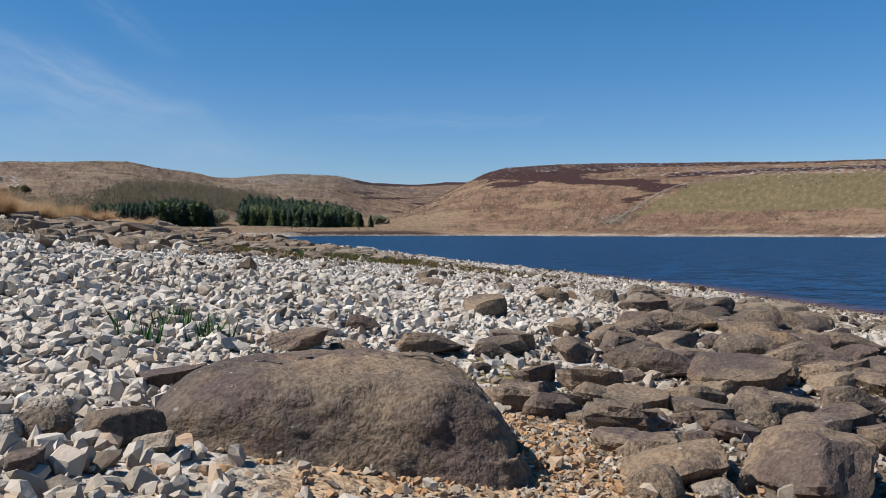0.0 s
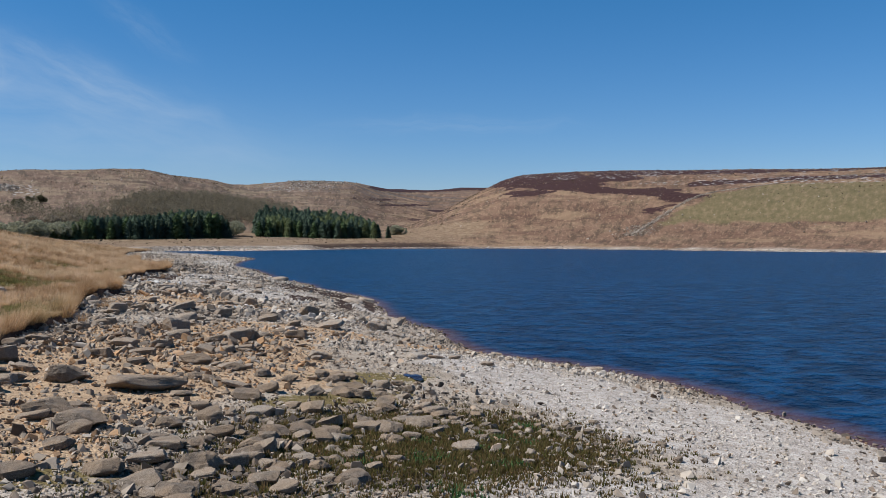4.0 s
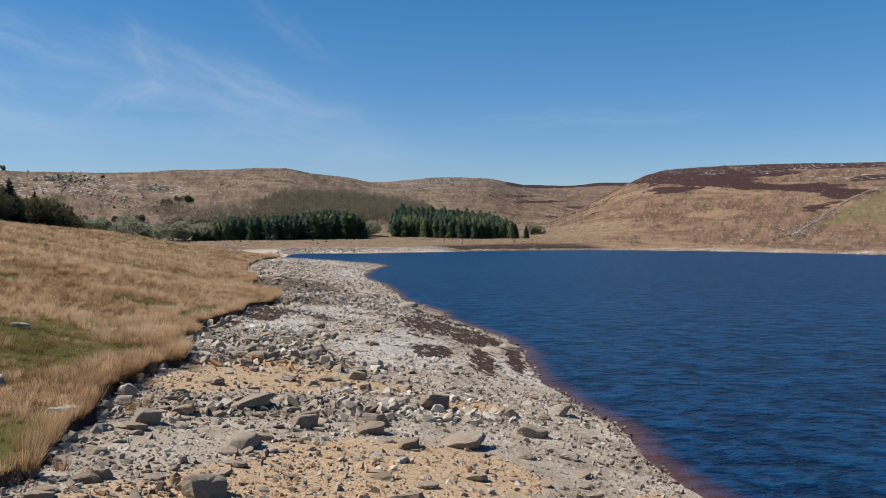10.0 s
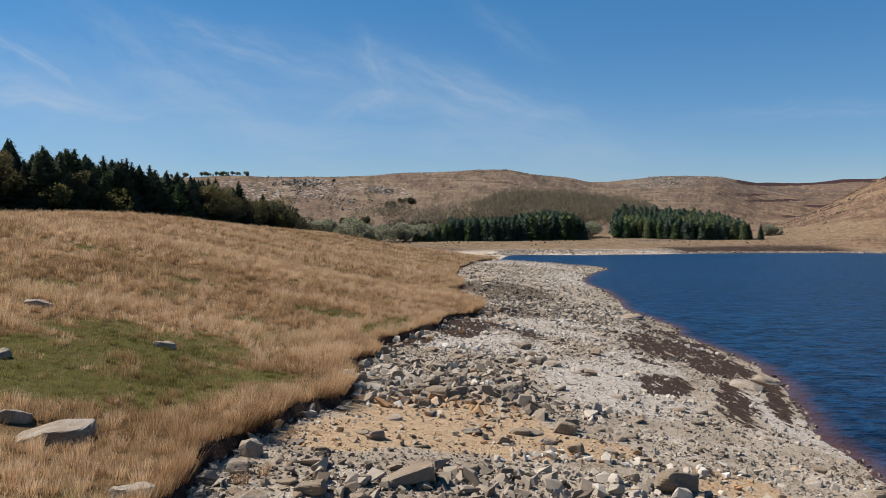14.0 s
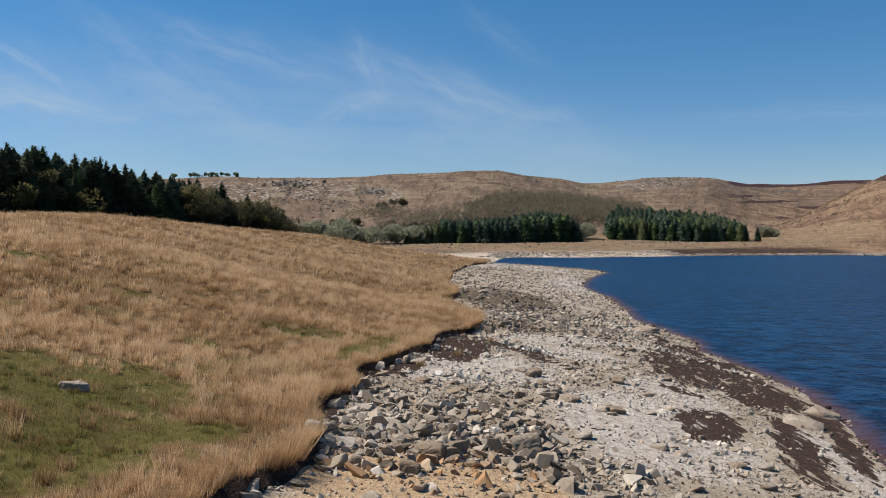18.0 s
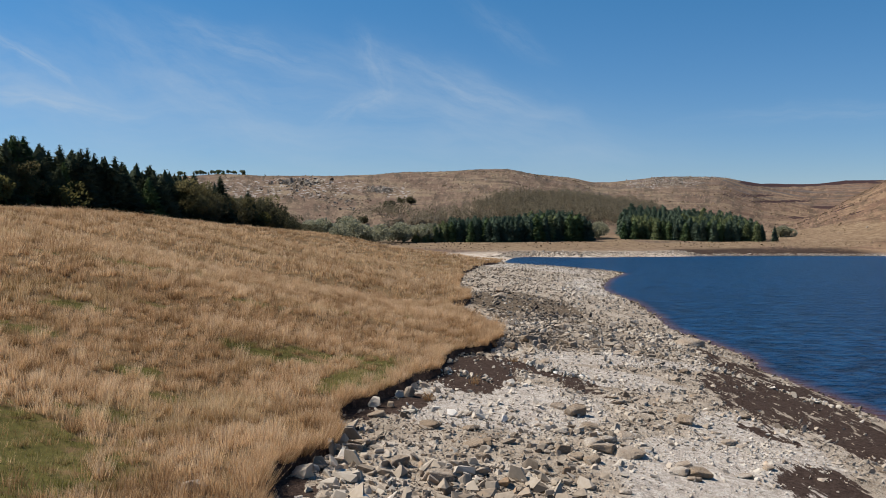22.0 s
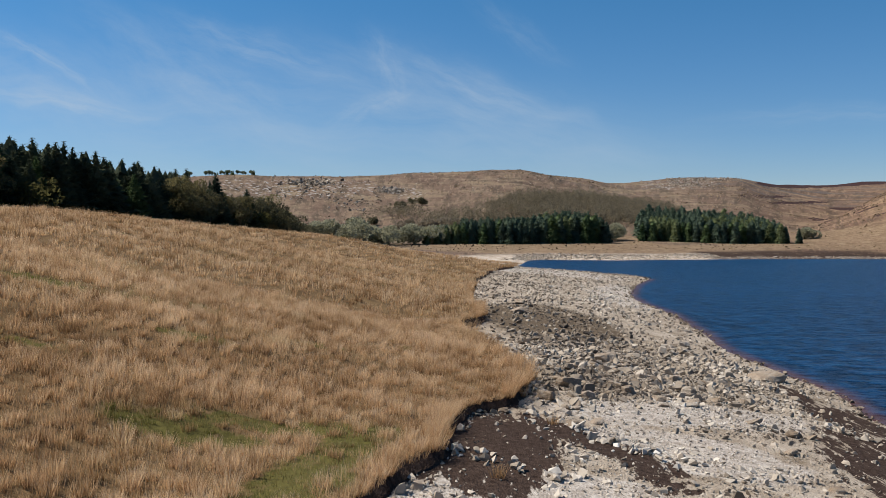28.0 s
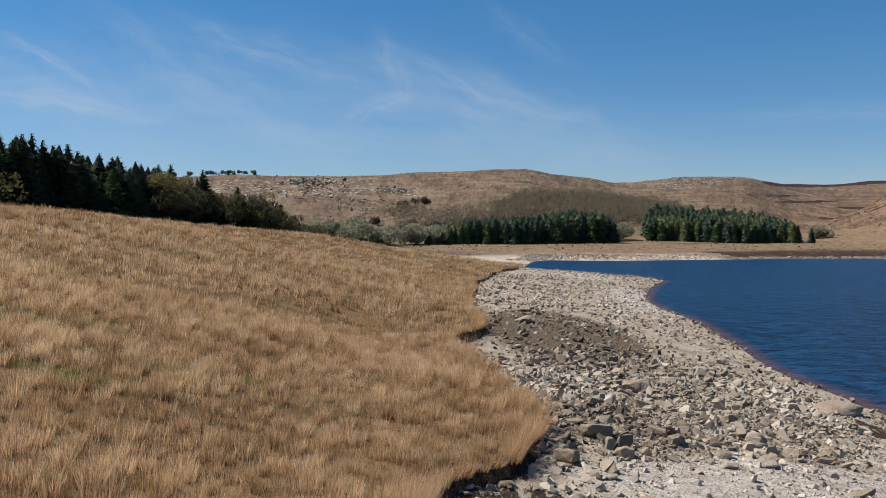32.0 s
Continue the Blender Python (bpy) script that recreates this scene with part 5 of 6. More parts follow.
# ---- trees ----
def foliage_material(name, dark, light, size=1.1):
    k = Nodes(name, 1.0, 0.04)
    p = k.where()
    f = k.math("ADD", k.math("MULTIPLY", k.noise(p, size, 4), 0.7), k.math("MULTIPLY", k.rand(), 0.4))
    return k.thin(k.ramp(f, (0.25, dark), (0.85, light)), 0.45)


def bark_material(name, dark, light):
    k = Nodes(name, 0.95, 0.1)
    n = k.noise(k.scaled(k.where(), (8, 8, 1.5)), 1.0, 5)
    k.bump(n, 0.6, 0.03)
    return k.done(k.ramp(n, (0.3, dark), (0.7, light)))


BIRCH = foliage_material("birch_twigs", (0.075, 0.066, 0.044), (0.32, 0.270, 0.190), 0.16)
# spruce greens lifted at their dark ends: distance haze put into the colour
SPRUCE = foliage_material("spruce_needles", (0.058, 0.074, 0.050), (0.140, 0.155, 0.094))
HAZY_SPRUCE = foliage_material("hazy_spruce_needles", (0.072, 0.102, 0.076), (0.118, 0.158, 0.106))
PINE = foliage_material("pine_needles", (0.050, 0.086, 0.042), (0.135, 0.180, 0.080))
LARCH = foliage_material("larch_needles", (0.122, 0.148, 0.072), (0.21, 0.24, 0.118))
WILLOW = foliage_material("willow_leaves", (0.20, 0.20, 0.135), (0.37, 0.36, 0.25))
TWIGS = foliage_material("bare_twigs", (0.16, 0.135, 0.10), (0.29, 0.245, 0.18))
GORSE = foliage_material("olive_leaves", (0.06, 0.058, 0.022), (0.14, 0.128, 0.050))
BIRCH_LEAF = foliage_material("young_birch_leaves", (0.10, 0.085, 0.042), (0.20, 0.175, 0.085))
THICKET = foliage_material("thicket_leaves", (0.055, 0.056, 0.034), (0.130, 0.118, 0.070))
BARK = bark_material("bark", (0.03, 0.022, 0.016), (0.10, 0.075, 0.055))


def part(name, co, tris, material, parent, label="", flat=True):
    ob = mesh_object(name, co, tris=tris, material=material, parent=parent, flat=flat)
    return tagged(ob, label)


def cone(h, r, sides=7, top=0.12, bend=0.0, levels=4):
    a = np.arange(sides) * 6.283 / sides
    co = np.concatenate([np.stack([np.cos(a) * r * (1 - (1 - top) * k) + bend * k * k, np.sin(a) * r * (1 - (1 - top) * k), np.full(sides, h * k)], 1) for k in np.linspace(0, 1, levels)])
    tri = []
    for l in range(levels - 1):
        for i in range(sides):
            j = (i + 1) % sides
            tri += [(l * sides + i, l * sides + j, (l + 1) * sides + j), (l * sides + i, (l + 1) * sides + j, (l + 1) * sides + i)]
    return co, np.array(tri)


def needles(rng, height, radius, n, size, power, whorls, core=0.85):
    """A ragged crown of drooping sprays, thick to the ground, set in loose whorls."""
    k = 1 - (rng.random(n) * 0.985 + 0.001) ** 0.66
    k = np.clip(k * 1.04, 0, 0.985)
    a = rng.uniform(0, 6.283, n)
    side = 1 + 0.22 * np.sin(a * 3 + rng.uniform(0, 6)) * np.sin(k * 9 + rng.uniform(0, 6))
    r = radius * (0.05 + 0.95 * (1 - k) ** power) * side * (0.88 + 0.14 * np.cos(k * whorls * 6.283)) * (0.55 + 0.45 * np.sqrt(rng.random(n)))
    d = np.stack([np.cos(a), np.sin(a), np.zeros(n)], 1)
    t = np.stack([-np.sin(a), np.cos(a), np.zeros(n)], 1)
    s = (size * rng.uniform(0.6, 1.3, n) * (0.24 + 0.76 * (1 - k)))[:, None]
    up = np.array([0, 0, 1.0])
    p = d * r[:, None] + up * (k * height)[:, None]
    fall = rng.uniform(0.1, 0.75, (n, 1)) * (1 - 1.1 * k[:, None])
    co = np.stack([p - t * s * 0.55 + up * s * 0.1, p + t * s * 0.55 - up * s * 0.1, p + d * s * 1.15 - up * s * fall + t * s * rng.normal(0, 0.25, (n, 1))], 1).reshape(-1, 3)
    # layered boughs that make the pointed outline
    tiers, arms = 2.4 * whorls, 7
    lift = np.repeat((np.arange(int(tiers)) + 0.5) / int(tiers), arms)
    m = len(lift)
    lift = np.clip(lift + rng.normal(0, 0.3 / tiers, m), 0.02, 0.985)
    b = rng.uniform(0, 6.283, m)
    reach = ((radius * (1 - lift) ** power * 1.08 + 0.10) * rng.uniform(0.7, 1.12, m))[:, None]
    d = np.stack([np.cos(b), np.sin(b), np.zeros(m)], 1)
    t = np.stack([-np.sin(b), np.cos(b), np.zeros(m)], 1)
    root = up * (lift * height)[:, None]
    fall = (0.35 - 0.75 * lift)[:, None]
    end = root + d * reach - up * reach * fall
    mid = root + d * reach * 0.5 - up * reach * fall * 0.25
    bough = [np.stack([root, mid + t * reach * 0.26, end], 1), np.stack([root, end, mid - t * reach * 0.26], 1), np.stack([root + up * reach * 0.12, end, mid - up * reach * 0.34], 1)]
    lead = np.array([[[-0.09, 0, height * 0.93], [0.09, 0, height * 0.93], [0, 0, height]], [[0, -0.09, height * 0.93], [0, 0.09, height * 0.93], [0, 0, height]]])
    # the close inner boughs, in overlapping ragged skirts
    skirts, sides = max(4, int(whorls * 0.9)), 9
    inner = []
    for i in range(skirts):
        lo, hi = i / skirts * 0.95, min(0.99, (i + 1.7) / skirts * 0.95)
        ang = np.arange(sides + 1) * 6.283 / sides + i * 0.7
        rim = radius * core * (0.05 + 0.95 * (1 - lo) ** power) * rng.uniform(0.72, 1.12, sides + 1)
        rim[-1] = rim[0]
        ring = np.stack([np.cos(ang) * rim, np.sin(ang) * rim, lo * height + rng.uniform(-0.03, 0.03, sides + 1) * height], 1)
        ring[-1] = ring[0]
        peak = np.tile(np.array([0, 0, hi * height]), (sides, 1))
        inner.append(np.stack([ring[:-1], ring[1:], peak], 1))
    co = np.concatenate([co] + [q.reshape(-1, 3) for q in bough] + [lead.reshape(-1, 3)] + [q.reshape(-1, 3) for q in inner])
    return co, np.arange(len(co)).reshape(-1, 3)


def conifer(seed, height, radius, material, n, size, power, whorls, label, core=0.85):
    rng = np.random.default_rng(seed)
    tree = new("conifer_tree")
    part("trunk", *cone(height * 0.8, 0.013 * height, bend=rng.normal(0, 0.01) * height), BARK, tree)
    part("crown", *needles(rng, height, radius, n, size, power, whorls, core), material, tree)
    return tagged(tree, label, "tree")


def sprays(rng, n, centres, radii, leaf):
    """Small leaves or twigs crowded round a few centres."""
    i = rng.integers(0, len(centres), n)
    d = rng.normal(size=(n, 3))
    d /= np.linalg.norm(d, axis=1)[:, None]
    p = centres[i] + d * (radii[i] * rng.uniform(0.45, 1.0, n) ** 0.5)[:, None] * np.array([1, 1, 0.85])
    u = rng.normal(size=(n, 3))
    u /= np.linalg.norm(u, axis=1)[:, None]
    v = np.cross(u, d)
    s = leaf * rng.uniform(0.6, 1.4, (n, 1))
    co = np.stack([p - u * s, p + u * s * 0.6 + v * s * 0.6, p + d * s * 1.3 - v * s * 0.4], 1).reshape(-1, 3)
    return co, np.arange(3 * n).reshape(-1, 3)


def bush(seed, height, width, material, n, leaf, label, name="bush"):
    rng = np.random.default_rng(seed)
    thing = new(name)
    c = np.stack([rng.normal(0, width * 0.24, 9), rng.normal(0, width * 0.24, 9), rng.uniform(0.35, 0.78, 9) * height], 1)
    for s in range(4):
        co, tri = cone(height * rng.uniform(0.5, 0.75), 0.03 * height * 0.6, sides=5, bend=rng.normal(0, 0.12) * width)
        turn = rng.uniform(0, 6.283)
        q = co.copy()
        co[:, 0], co[:, 1] = q[:, 0] * math.cos(turn) - q[:, 1] * math.sin(turn), q[:, 0] * math.sin(turn) + q[:, 1] * math.cos(turn)
        part("stem", co, tri, BARK, thing)
    part("crown", *sprays(rng, n, c, np.full(9, width * 0.26), leaf), material, thing)
    return tagged(thing, label, "bush" if name == "bush" else "tree")


def copies_plain(kinds, spots, group, rng, lo, hi, sink=0.1):
    """Copies of trees at spots; the patterns themselves take the first spots."""
    used = set()
    for x, y, pick, *tall in spots:
        s = rng.uniform(lo, hi) * (tall[0] if tall else 1)
        m = pose(x, y, float(ground_z([x], [y])[0]) - sink, rng.uniform(-2, 2), rng.uniform(-2, 2), rng.uniform(0, 360)) @ Matrix.Diagonal((s * rng.uniform(0.85, 1.15), s * rng.uniform(0.85, 1.15), s, 1))
        if pick in used:
            keep = kinds[pick].scale.copy()
            kinds[pick].scale = (1, 1, 1)
            ob = copy_thing(kinds[pick], m)
            kinds[pick].scale = keep
        else:
            used.add(pick)
            ob = kinds[pick]
            ob.matrix_basis = m
        tagged(ob, group=group)


def joined_conifers(name, spots, seed, lo, hi, material, label, height=12.0, radius=3.3, power=0.52):
    """A crowd of conifers too close to part, as one mesh."""
    rng = np.random.default_rng(seed)
    forms = [needles(rng, height, radius * rng.uniform(0.85, 1.15), 240, 1.1, power, 6) for _ in range(5)]
    co, tri, n = [], [], 0
    for x, y, *tall in spots:
        c, t = forms[rng.integers(0, 5)]
        a, s = rng.uniform(0, 6.283), rng.uniform(lo, hi) * (tall[0] if tall else 1)
        q = np.stack([c[:, 0] * math.cos(a) - c[:, 1] * math.sin(a), c[:, 0] * math.sin(a) + c[:, 1] * math.cos(a), c[:, 2]], 1) * s
        co.append(q + np.array([x, y, float(ground_z([x], [y])[0]) - 0.1]))
        tri.append(t + n)
        n += len(c)
    ob = mesh_object(name, np.concatenate(co), tris=np.concatenate(tri), material=material)
    return tagged(ob, label, "trees", kind="stuff")


tree_rng = np.random.default_rng(500)

# the dark belt of spruce beyond the field
belt = [conifer(510 + i, 11.5, r, m, 2200, 0.62, 0.98, 11, l, 0.45) for i, (r, m, l) in enumerate((
    (4.7, SPRUCE, "tall dark green spruce in a dense shelter belt"), (4.0, SPRUCE, "narrow dark green spruce in a dense shelter belt"),
    (5.6, SPRUCE, "broad dark green spruce at the belt's edge"), (5.0, PINE, "dark olive green pine in the shelter belt")))]
spots, behind, thicket = [], [], []
for k in np.linspace(0, 1, 84):
    ex, ey = np.interp(k, [0, 0.45, 1], [-56, -46, -39]), np.interp(k, [0, 0.45, 1], [104, 158, 250])
    for row in range(5):
        at = (ex - row * 4.2 + tree_rng.uniform(-1.6, 1.6), ey + tree_rng.uniform(-2.0, 2.0) - row * 1.5)
        if row < 1 and k > 0.42 and tree_rng.random() < 0.25 + 0.7 * k:
            thicket.append((*at, int(tree_rng.choice((1, 2, 2)))))
        elif row < 1:
            spots.append((*at, int(tree_rng.choice(4, p=(0.35, 0.3, 0.2, 0.15)))))
        else:
            behind.append((*at, 1.0 - 0.25 * float(smooth(0.4, 0.7, k))))
for k in np.linspace(0, 1, 18):
    spots.append((-60 - 40 * k + tree_rng.uniform(-2, 2), 104 - 6 * k + tree_rng.uniform(-3, 3), int(tree_rng.integers(0, 4))))
    behind.append((-60 - 40 * k + tree_rng.uniform(-2, 2), 110 - 6 * k + tree_rng.uniform(-3, 3)))
copies_plain(belt, spots, "spruces of the shelter belt", tree_rng, 0.56, 0.88)
joined_conifers("belt_conifers", behind, 540, 0.74, 0.90, SPRUCE, "dark crowded spruces deep in the shelter belt", 11.5, 5.0, 0.95)
edge = [bush(560, 5.0, 5.0, GORSE, 900, 0.22, "olive yellow bush in front of dark spruces"), bush(561, 9.0, 5.0, BIRCH_LEAF, 3600, 0.13, "pale olive birch among dark spruces", "birch_tree"),
        bush(562, 7.5, 7.0, THICKET, 2600, 0.20, "dark olive brown birch in a close thicket", "birch_tree")]
copies_plain(edge, [(-52.5, 107, 0), (-53, 113, 1), (-58.5, 103, 1), (-63, 103, 1), (-50, 118, 0), (-43, 166, 1, 0.7), (-40, 190, 0), (-38.5, 205, 1, 0.6), (-37.5, 222, 0), (-37, 232, 1, 0.7), (-36, 240, 0), (-35, 248, 1, 0.7), (-34, 257, 0), (-33, 266, 1, 0.6)] + thicket, "bushes at the belt's edge", tree_rng, 0.8, 1.1)

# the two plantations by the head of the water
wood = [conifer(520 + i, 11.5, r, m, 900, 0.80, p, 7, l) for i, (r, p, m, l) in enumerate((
    (3.5, 0.52, HAZY_SPRUCE, "dark green spruce in the lakeside plantation"), (3.2, 0.56, HAZY_SPRUCE, "slim dark green spruce in the lakeside plantation"),
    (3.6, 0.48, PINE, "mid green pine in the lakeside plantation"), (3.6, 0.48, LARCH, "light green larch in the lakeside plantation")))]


def block(x0, y0, x1, y1, depth, pitch, light, tall):
    """Front trees with their kind and height, and the rest behind, dark and light."""
    front, dark, pale = [], [], []
    n, rows = int(math.hypot(x1 - x0, y1 - y0) / pitch), int(depth / pitch)
    for i in range(n + 1):
        for row in range(rows):
            k, back = i / n, row / (rows - 1)
            end = abs(k - 0.5) * 2
            if row * pitch > depth * (1 - end ** 5) + 1:
                continue
            p = tree_rng.random()
            at = (x0 + (x1 - x0) * k + tree_rng.uniform(-1.1, 1.1), y0 + (y1 - y0) * k + row * pitch * 1.05 + tree_rng.uniform(-1.1, 1.1) + 2.5 * math.sin(9 * k))
            if row < 2:
                front.append((*at, 3 if p < light(k, back) else 2 if p < 0.30 else int(p * 10) % 2, tall(k, back)))
            elif p < light(k, back):
                pale.append((*at, tall(k, back)))
            else:
                dark.append((*at, tall(k, back)))
    return front, dark, pale


first = block(-13, 352, 58, 372, 24, 3.4, lambda k, b: 0.85 if k < 0.17 else 0.35 if 0.74 < k < 0.84 else 0.03,
              lambda k, b: float(np.interp(k, [0, 0.14, 0.17, 0.38, 0.42, 0.74, 0.9, 1], [0.55, 0.62, 0.76, 0.80, 0.80, 1.0, 1.02, 0.85])) + 0.08 * b)
second = block(77, 398, 139, 384, 46, 3.6, lambda k, b: 0.8 if (0.06 < k < 0.26 and b < 0.6) or (0.44 < k < 0.86 and 0.2 < b < 0.6) else 0.3 if k > 0.66 and b < 0.3 else 0.04,
               lambda k, b: float(np.interp(k, [0, 0.1, 0.6, 0.88, 1], [0.78, 0.88, 0.88, 0.86, 0.62])) * (0.88 + 0.42 * b))
copies_plain(wood, first[0] + second[0], "plantation conifers", tree_rng, 0.9, 1.06)
joined_conifers("plantation_conifers", first[1] + second[1], 550, 0.9, 1.08, HAZY_SPRUCE, "dark green spruces deep in the plantation", 11.5, 3.5, 0.5)
joined_conifers("plantation_larches", first[2] + second[2], 551, 0.9, 1.05, LARCH, "light green larches deep in the plantation", 11.5, 3.5, 0.48)

# grey willows and shrubs in the valley
shrub = [bush(570, 8.5, 12.0, WILLOW, 4200, 0.40, "pale grey-green willow bush in the valley bottom"), bush(571, 6.5, 10.0, WILLOW, 3200, 0.40, "low grey-green willow bush on rough grass"),
         bush(572, 8.0, 8.0, TWIGS, 2200, 0.36, "bare brown scrub tree on the moor slope", "scrub_tree"),
         bush(573, 5.0, 6.0, THICKET, 1600, 0.30, "dark olive shrub alone on the moor slope")]
spots = []
for az, r, pick in ((-8.2, 330, 0), (-7.3, 345, 1), (-6.4, 335, 0), (-5.4, 350, 0), (-4.6, 338, 1), (-3.8, 345, 0), (-3.0, 352, 0), (-2.2, 360, 1), (-9.3, 325, 1), (-10.4, 310, 0), (-11.5, 305, 1), (-6.9, 375, 2), (-5.9, 390, 2), (-4.2, 400, 2),
                    (-3.4, 410, 2), (-2.4, 415, 2), (-1.4, 420, 2), (-0.6, 415, 2), (-8.4, 420, 2), (-12.5, 330, 2), (-13.5, 320, 0), (8.6, 398, 1), (9.2, 402, 0), (20.2, 440, 1), (-6.6, 440, 3), (-6.2, 446, 3), (-5.6, 452, 3), (-7.1, 455, 3), (-3.9, 520, 3), (-3.3, 560, 3), (-2.6, 545, 3), (-9.8, 430, 3), (-10.6, 470, 3)):
    spots.append((r * math.sin(radians(az)), r * math.cos(radians(az)), pick))
copies_plain(shrub, spots, "valley bushes", tree_rng, 0.75, 1.15, 0.2)


def hill_scrub():
    """The bare brown birch wood on the shoulder behind the plantations."""
    rng = np.random.default_rng(600)
    az, r = rng.uniform(-6.5, 14.5, 16000), rng.uniform(400, 720, 16000)
    x, y = r * np.sin(np.radians(az)), r * np.cos(np.radians(az))
    el = np.degrees(np.arctan2(ground_z(x, y) - EYE_Z, r))
    # the wood's upper and lower edges on the slope, in degrees above the level
    top = np.interp(az, [-6.5, -5.5, -3, -1.5, 2.2, 3.1, 5.2, 8.9, 12.4, 13.6], [0.5, 1.15, 1.35, 0.75, 1.75, 2.05, 2.2, 2.1, 1.6, 0.9])
    foot = np.interp(az, [-6.5, -4, -1.5, 1, 9, 11, 12.5, 14], [0.35, 0.55, 0.25, 0.45, 0.55, 0.35, 0.9, 1.0])
    m = smooth(0.10, -0.10, el - top - 0.12 * vnoise(x, y, 30, 71)) * smooth(-0.1, 0.1, el - foot)
    m *= np.interp(az, [-6, -2.5, -1.8, 0, 2.0, 3.0, 14], [0.9, 0.9, 0.65, 0.6, 0.7, 1.0, 1.0])
    ok = rng.random(len(x)) < 0.82 * m * smooth(-0.45, 0.25, vnoise(x, y, 24, 70))
    x, y = x[ok], y[ok]
    h = rng.uniform(4.0, 8.0, len(x)) * (1 + 0.4 * (rng.random(len(x)) < 0.2))
    z = ground_z(x, y)
    c = np.stack([np.tile(x, 2) + rng.normal(0, 0.7, 2 * len(x)), np.tile(y, 2) + rng.normal(0, 0.7, 2 * len(x)), np.concatenate([z + h * 0.42, z + h * 0.72])], 1)
    co, tri = sprays(rng, len(x) * 64, c, np.concatenate([h * 0.34, h * 0.30]), 0.38)
    ob = mesh_object("scrub_wood", co, tris=tri, material=BIRCH)
    tagged(ob, "bare brown birch scrub covering the moor shoulder", "scrub", kind="stuff")
    # thin pines on the skyline
    for i in range(26):
        a = rng.choice([-15.6, -15.0, -14.4, -17.4, -13.8]) + rng.normal(0, 0.35)
        q = rng.uniform(735, 765)
        yield (q * math.sin(radians(a)), q * math.cos(radians(a)), int(rng.random() < 0.65), rng.uniform(0.6, 1.3))


ridge = [conifer(580, 6.5, 2.6, PINE, 160, 0.9, 0.6, 4, "small wind-bent pine on the moor skyline"), bush(581, 6.5, 5.0, SPRUCE, 420, 0.55, "ragged round-headed pine on the moor skyline", "pine_tree")]
copies_plain(ridge, list(hill_scrub()), "pines on the skyline", tree_rng, 0.4, 0.7)


# ---- the far shore ----
def polar_stones(name, spans, seed, label, lo, hi, tone):
    rng = np.random.default_rng(seed)
    xs, ys = [], []
    for az0, az1, r0, r1, n in spans:
        a, r = rng.normal((az0 + az1) / 2, (az1 - az0) / 3.2, n), rng.uniform(r0, r1, n)
        xs.append(r * np.sin(np.radians(a)))
        ys.append(r * np.cos(np.radians(a)))
    x, y = np.concatenate(xs), np.concatenate(ys)
    size = lo * (hi / lo) ** (rng.random(len(x)) ** 2)
    ob = stone_heap(name, x, y, size, np.clip(rng.normal(tone, 0.1, len(x)), 0, 1), np.zeros(len(x)), seed + 1, 0.3)
    return tagged(ob, label, "stones", kind="stuff")


def slope_stones(name, spans, seed, label, tone):
    """Stones on the hillside, by bearing and height above the level in degrees."""
    rng = np.random.default_rng(seed)
    xs, ys, sizes = [], [], []
    reach = np.arange(420, 1500, 6.0)
    for az0, az1, el0, el1, n, lo, hi in spans:
        a, e = np.clip(rng.normal((az0 + az1) / 2, (az1 - az0) / 3.5, n), az0 - 1, az1 + 1), rng.uniform(el0, el1, n)
        for b in np.linspace(az0 - 1, az1 + 1, 12):
            sn, cs = math.sin(radians(b)), math.cos(radians(b))
            up = np.degrees(np.arctan2(ground_z(reach * sn, reach * cs) - EYE_Z, reach))
            near = np.abs(a - b) < (az1 - az0 + 2) / 22
            i = np.argmax(up[None, :] > e[near][:, None], 1)
            r = reach[i] + rng.uniform(-8, 8, near.sum())
            xs.append(r * np.sin(np.radians(a[near])))
            ys.append(r * np.cos(np.radians(a[near])))
            sizes.append(lo * (hi / lo) ** (rng.random(near.sum()) ** 2))
    x, y, size = np.concatenate(xs), np.concatenate(ys), np.concatenate(sizes)
    ob = stone_heap(name, x, y, size, np.clip(rng.normal(tone, 0.10, len(x)), 0, 1), np.zeros(len(x)), seed + 1, 0.3)
    return tagged(ob, label, "stones", kind="stuff")


slope_stones("moor_boulders", [(-11, -8.2, 3.0, 3.35, 240, 1.2, 4.5), (-13.5, -6, 2.0, 3.2, 260, 0.8, 3.0), (-8, -5.5, 1.4, 2.2, 110, 0.8, 2.6), (-2, 6, 2.6, 3.6, 80, 0.8, 2.4)], 700, "grey gritstone boulders strewn over the moor slope", 0.43)
slope_stones("scree", [(-5.3, -4.0, 2.55, 2.9, 420, 0.9, 2.8)], 704, "grey fan of loose scree on the moor slope", 0.52)
slope_stones("tor_rocks", [(12.2, 17.2, 3.28, 3.5, 520, 1.2, 3.8), (12.5, 15, 2.95, 3.2, 240, 1.2, 3.2), (4.5, 8, 3.4, 3.9, 120, 0.8, 2.4)], 707, "flat grey outcrops of rock along the far moor crest", 0.47)
polar_stones("edge_boulders", [(27, 36, 800, 910, 360), (36, 58, 700, 830, 700), (26, 30, 520, 760, 120), (30, 52, 360, 640, 380)], 710, "grey boulders along the moor edge", 0.4, 1.7, 0.45)


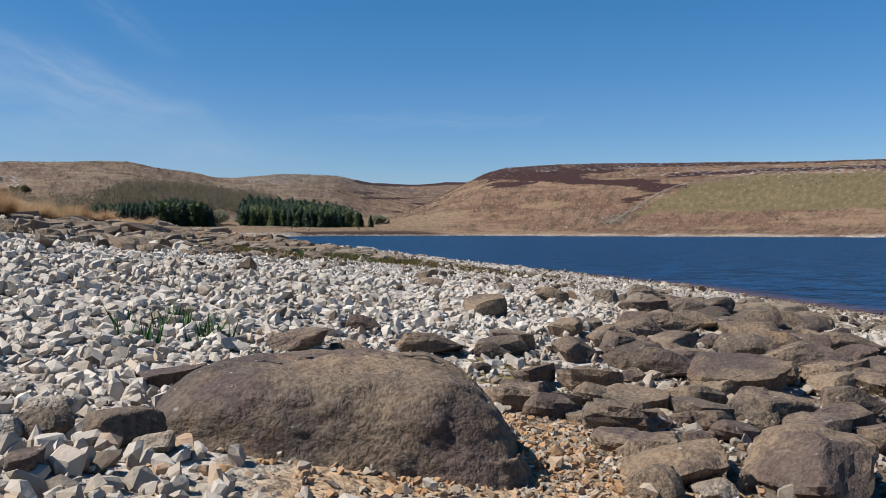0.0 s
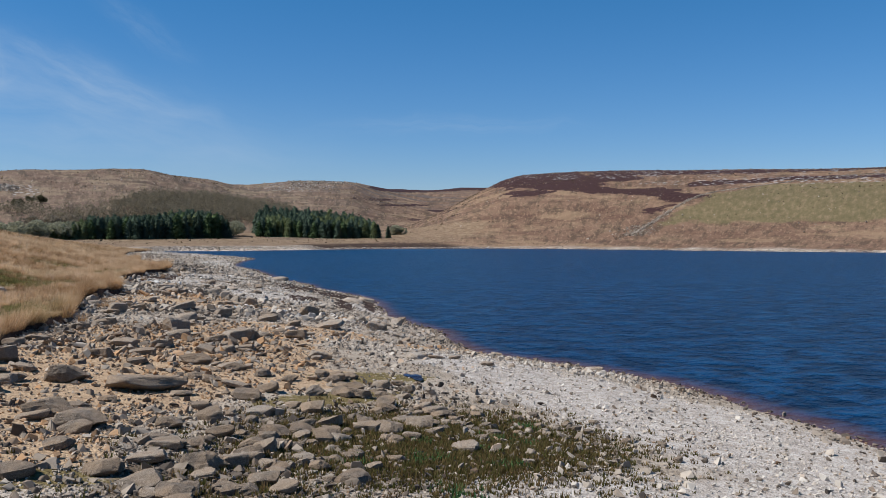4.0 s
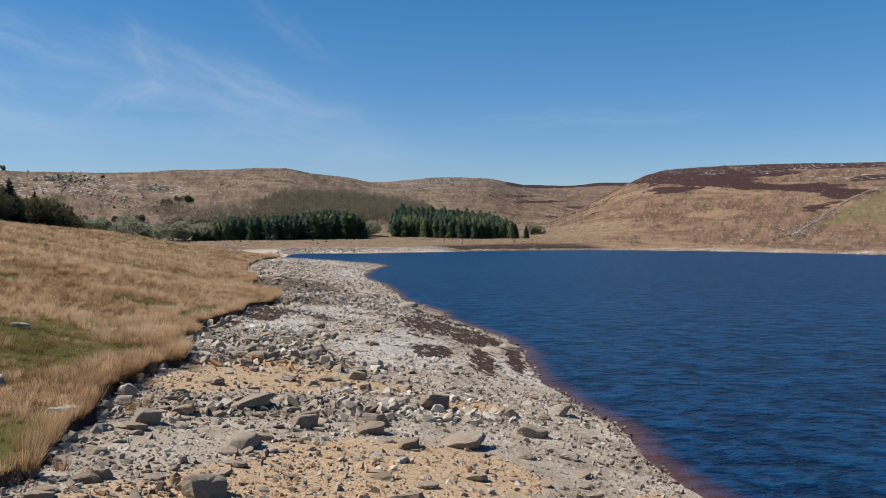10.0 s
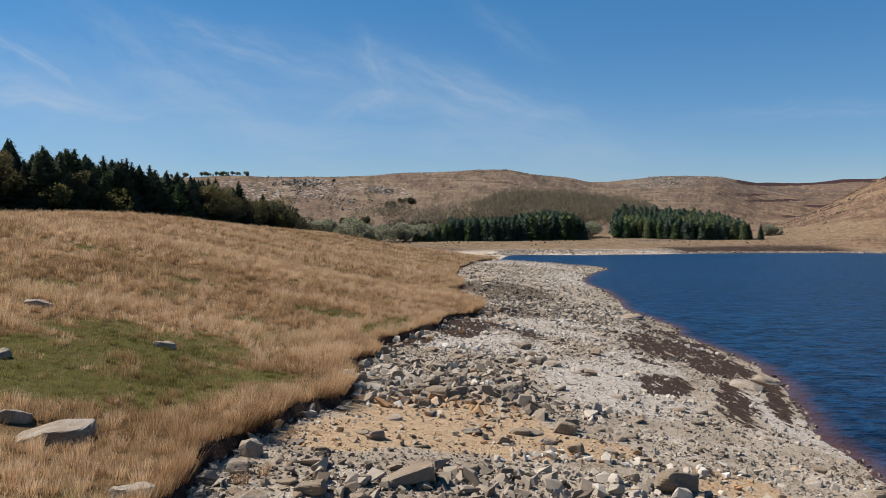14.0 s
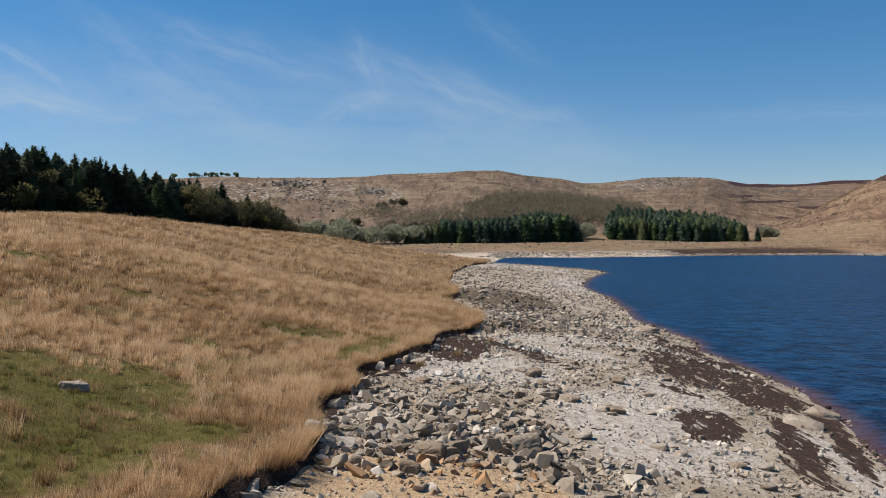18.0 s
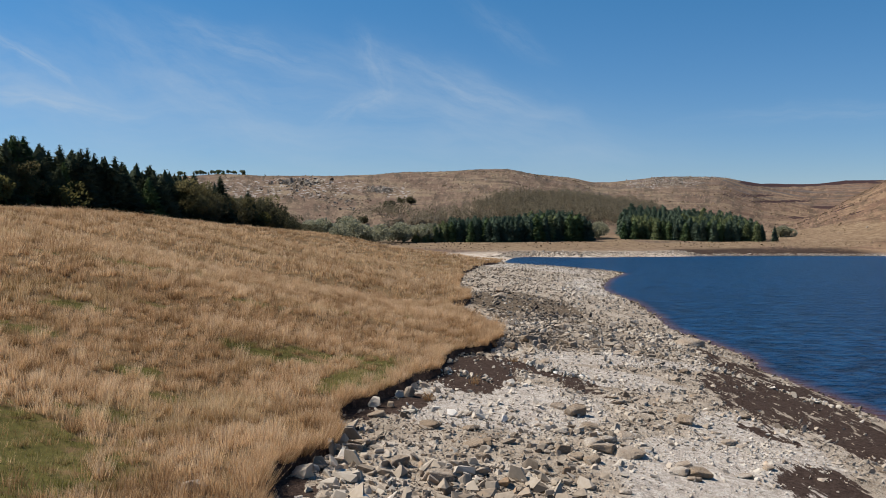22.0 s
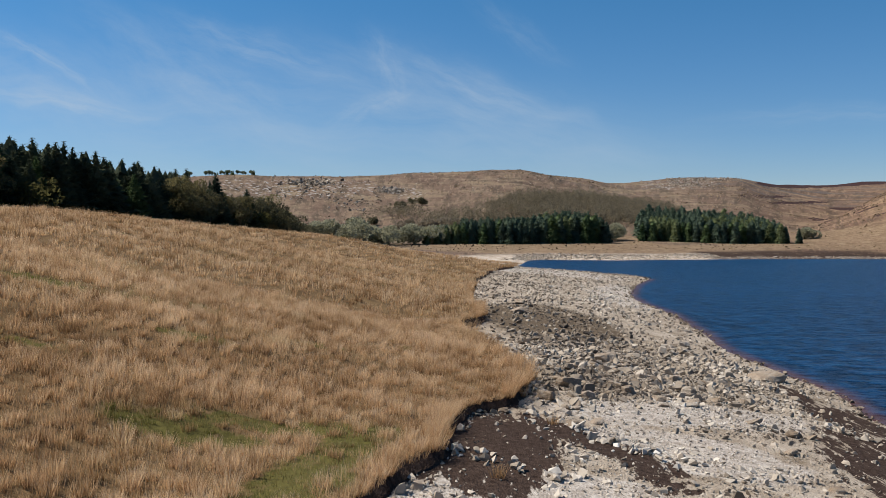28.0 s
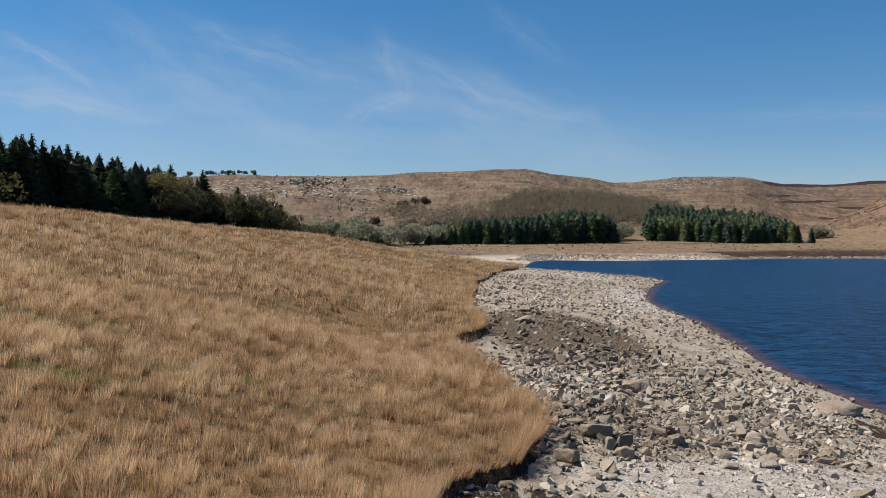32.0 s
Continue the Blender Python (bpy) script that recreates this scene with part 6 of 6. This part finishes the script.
def moor_clumps():
    """Heather, rushes and bracken clumps over the hillsides."""
    k = Nodes("moor_clump", 0.95, 0.1)
    clump = k.done(k.ramp(k.attr("tone"), (0.0, (0.040, 0.028, 0.022)), (0.4, (0.095, 0.070, 0.045)), (0.7, (0.17, 0.12, 0.07)), (1.0, (0.30, 0.22, 0.13))))
    rng = np.random.default_rng(740)
    for a0, a1, r0, r1, n, seed in ((-18, 26, 390, 1050, 12000, 741), (20, 58, 330, 880, 8000, 742), (-6, 24, 300, 400, 3500, 745)):
        a, r = rng.uniform(a0, a1, n), np.sqrt(rng.uniform(r0 ** 2, r1 ** 2, n))
        x, y = r * np.sin(np.radians(a)), r * np.cos(np.radians(a))
        ok = (rng.random(n) < 0.25 + 0.9 * smooth(-0.2, 0.5, vnoise(x, y, 40, 743, 3))) & (lake_distance(x, y) > 7) & ~((np.abs(a - 18) < 9) & (lake_distance(x, y) < 38))
        x, y, r = x[ok], y[ok], r[ok]
        size = 0.35 * 4.0 ** (rng.random(len(x)) ** 1.8) * (0.3 + r / 700)
        tone = np.clip(0.50 + 0.35 * vnoise(x, y, 60, 744, 2) + rng.normal(0, 0.2, len(x)), 0, 1)
        ob = stone_heap("moor_clumps", x, y, size, tone, np.zeros(len(x)), seed, 0.5, material=clump)
        tagged(ob, "low brown heather and rush clumps over the moor", "heather", kind="stuff")


moor_clumps()


def far_shingle():
    rng = np.random.default_rng(720)
    k = rng.uniform(0, 10, 9000)
    x, y = np.interp(k, np.arange(11), FAR_X[:11]), np.interp(k, np.arange(11), FAR_Y[:11])
    x, y = x + rng.normal(0, 4, len(k)), y + rng.normal(2, 4, len(k))
    d = lake_distance(x, y)
    y += np.where((x > 15) & (x < 84), rng.uniform(0, 16, len(k)), 0)
    d = lake_distance(x, y)
    ok = (d > 0.3) & (d < np.where((x > 15) & (x < 82), 22, 7))
    x, y = x[ok], y[ok]
    ob = stone_heap("far_shingle", x, y, rng.uniform(0.2, 0.75, len(x)), np.clip(rng.normal(0.54, 0.12, len(x)), 0, 1), rng.random(len(x)) * 0.6, 721, 0.4)
    return tagged(ob, "pale boulders and shingle along the far waterline", "stones", kind="stuff")


far_shingle()


def stone_wall():
    """The dry stone wall that climbs the hill across the water."""
    az = np.interp(np.linspace(0, 1, 90), [0, 0.2, 0.35, 0.55, 0.75, 1], [36.8, 38.1, 39.2, 41.8, 45.3, 52.0])
    r = np.interp(np.linspace(0, 1, 90), [0, 0.2, 0.35, 0.55, 0.75, 1], [375, 405, 430, 488, 537, 640])
    x, y = r * np.sin(np.radians(az)), r * np.cos(np.radians(az))
    z = ground_z(x, y)
    nx, ny = np.gradient(y), -np.gradient(x)
    l = np.hypot(nx, ny)
    nx, ny = nx / l * 0.32, ny / l * 0.32
    rng = np.random.default_rng(730)
    top = 0.3 + rng.normal(0, 0.15, 90)
    co = np.stack([np.stack([x - nx, y - ny, z - 0.6], 1), np.stack([x - nx * 0.6, y - ny * 0.6, z + top], 1), np.stack([x + nx * 0.6, y + ny * 0.6, z + top], 1), np.stack([x + nx, y + ny, z - 0.6], 1)], 1).reshape(-1, 3)
    i = np.arange(89)[:, None] * 4
    quads = np.concatenate([i + np.array([[a, a + 1, a + 5, a + 4]]) for a in range(3)])
    ob = mesh_object("stone_wall", co, quads=quads, material=GREY_ROCK)
    tagged(ob, "long dry stone wall climbing the moor hillside", "wall")
    i = rng.uniform(0, 89, 1500)
    xs, ys = np.interp(i, np.arange(90), x) + rng.normal(0, 0.8, 1500), np.interp(i, np.arange(90), y) + rng.normal(0, 0.8, 1500)
    ob = stone_heap("wall_rubble", xs, ys, rng.uniform(0.35, 1.0, 1500), np.clip(rng.normal(0.48, 0.1, 1500), 0, 1), np.zeros(1500), 733)
    tagged(ob, "grey rubble tumbled along the old stone wall", "stones", kind="stuff")
    a, q = rng.normal(37.2, 0.6, 420), rng.uniform(372, 402, 420)
    xs, ys = q * np.sin(np.radians(a)), q * np.cos(np.radians(a))
    ob = stone_heap("fallen_wall_stones", xs, ys, rng.uniform(0.4, 1.1, 420), np.clip(rng.normal(0.36, 0.08, 420), 0, 1), np.zeros(420), 731)
    tagged(ob, "grey heap of fallen wall stones above the water", "stones", kind="stuff")


stone_wall()
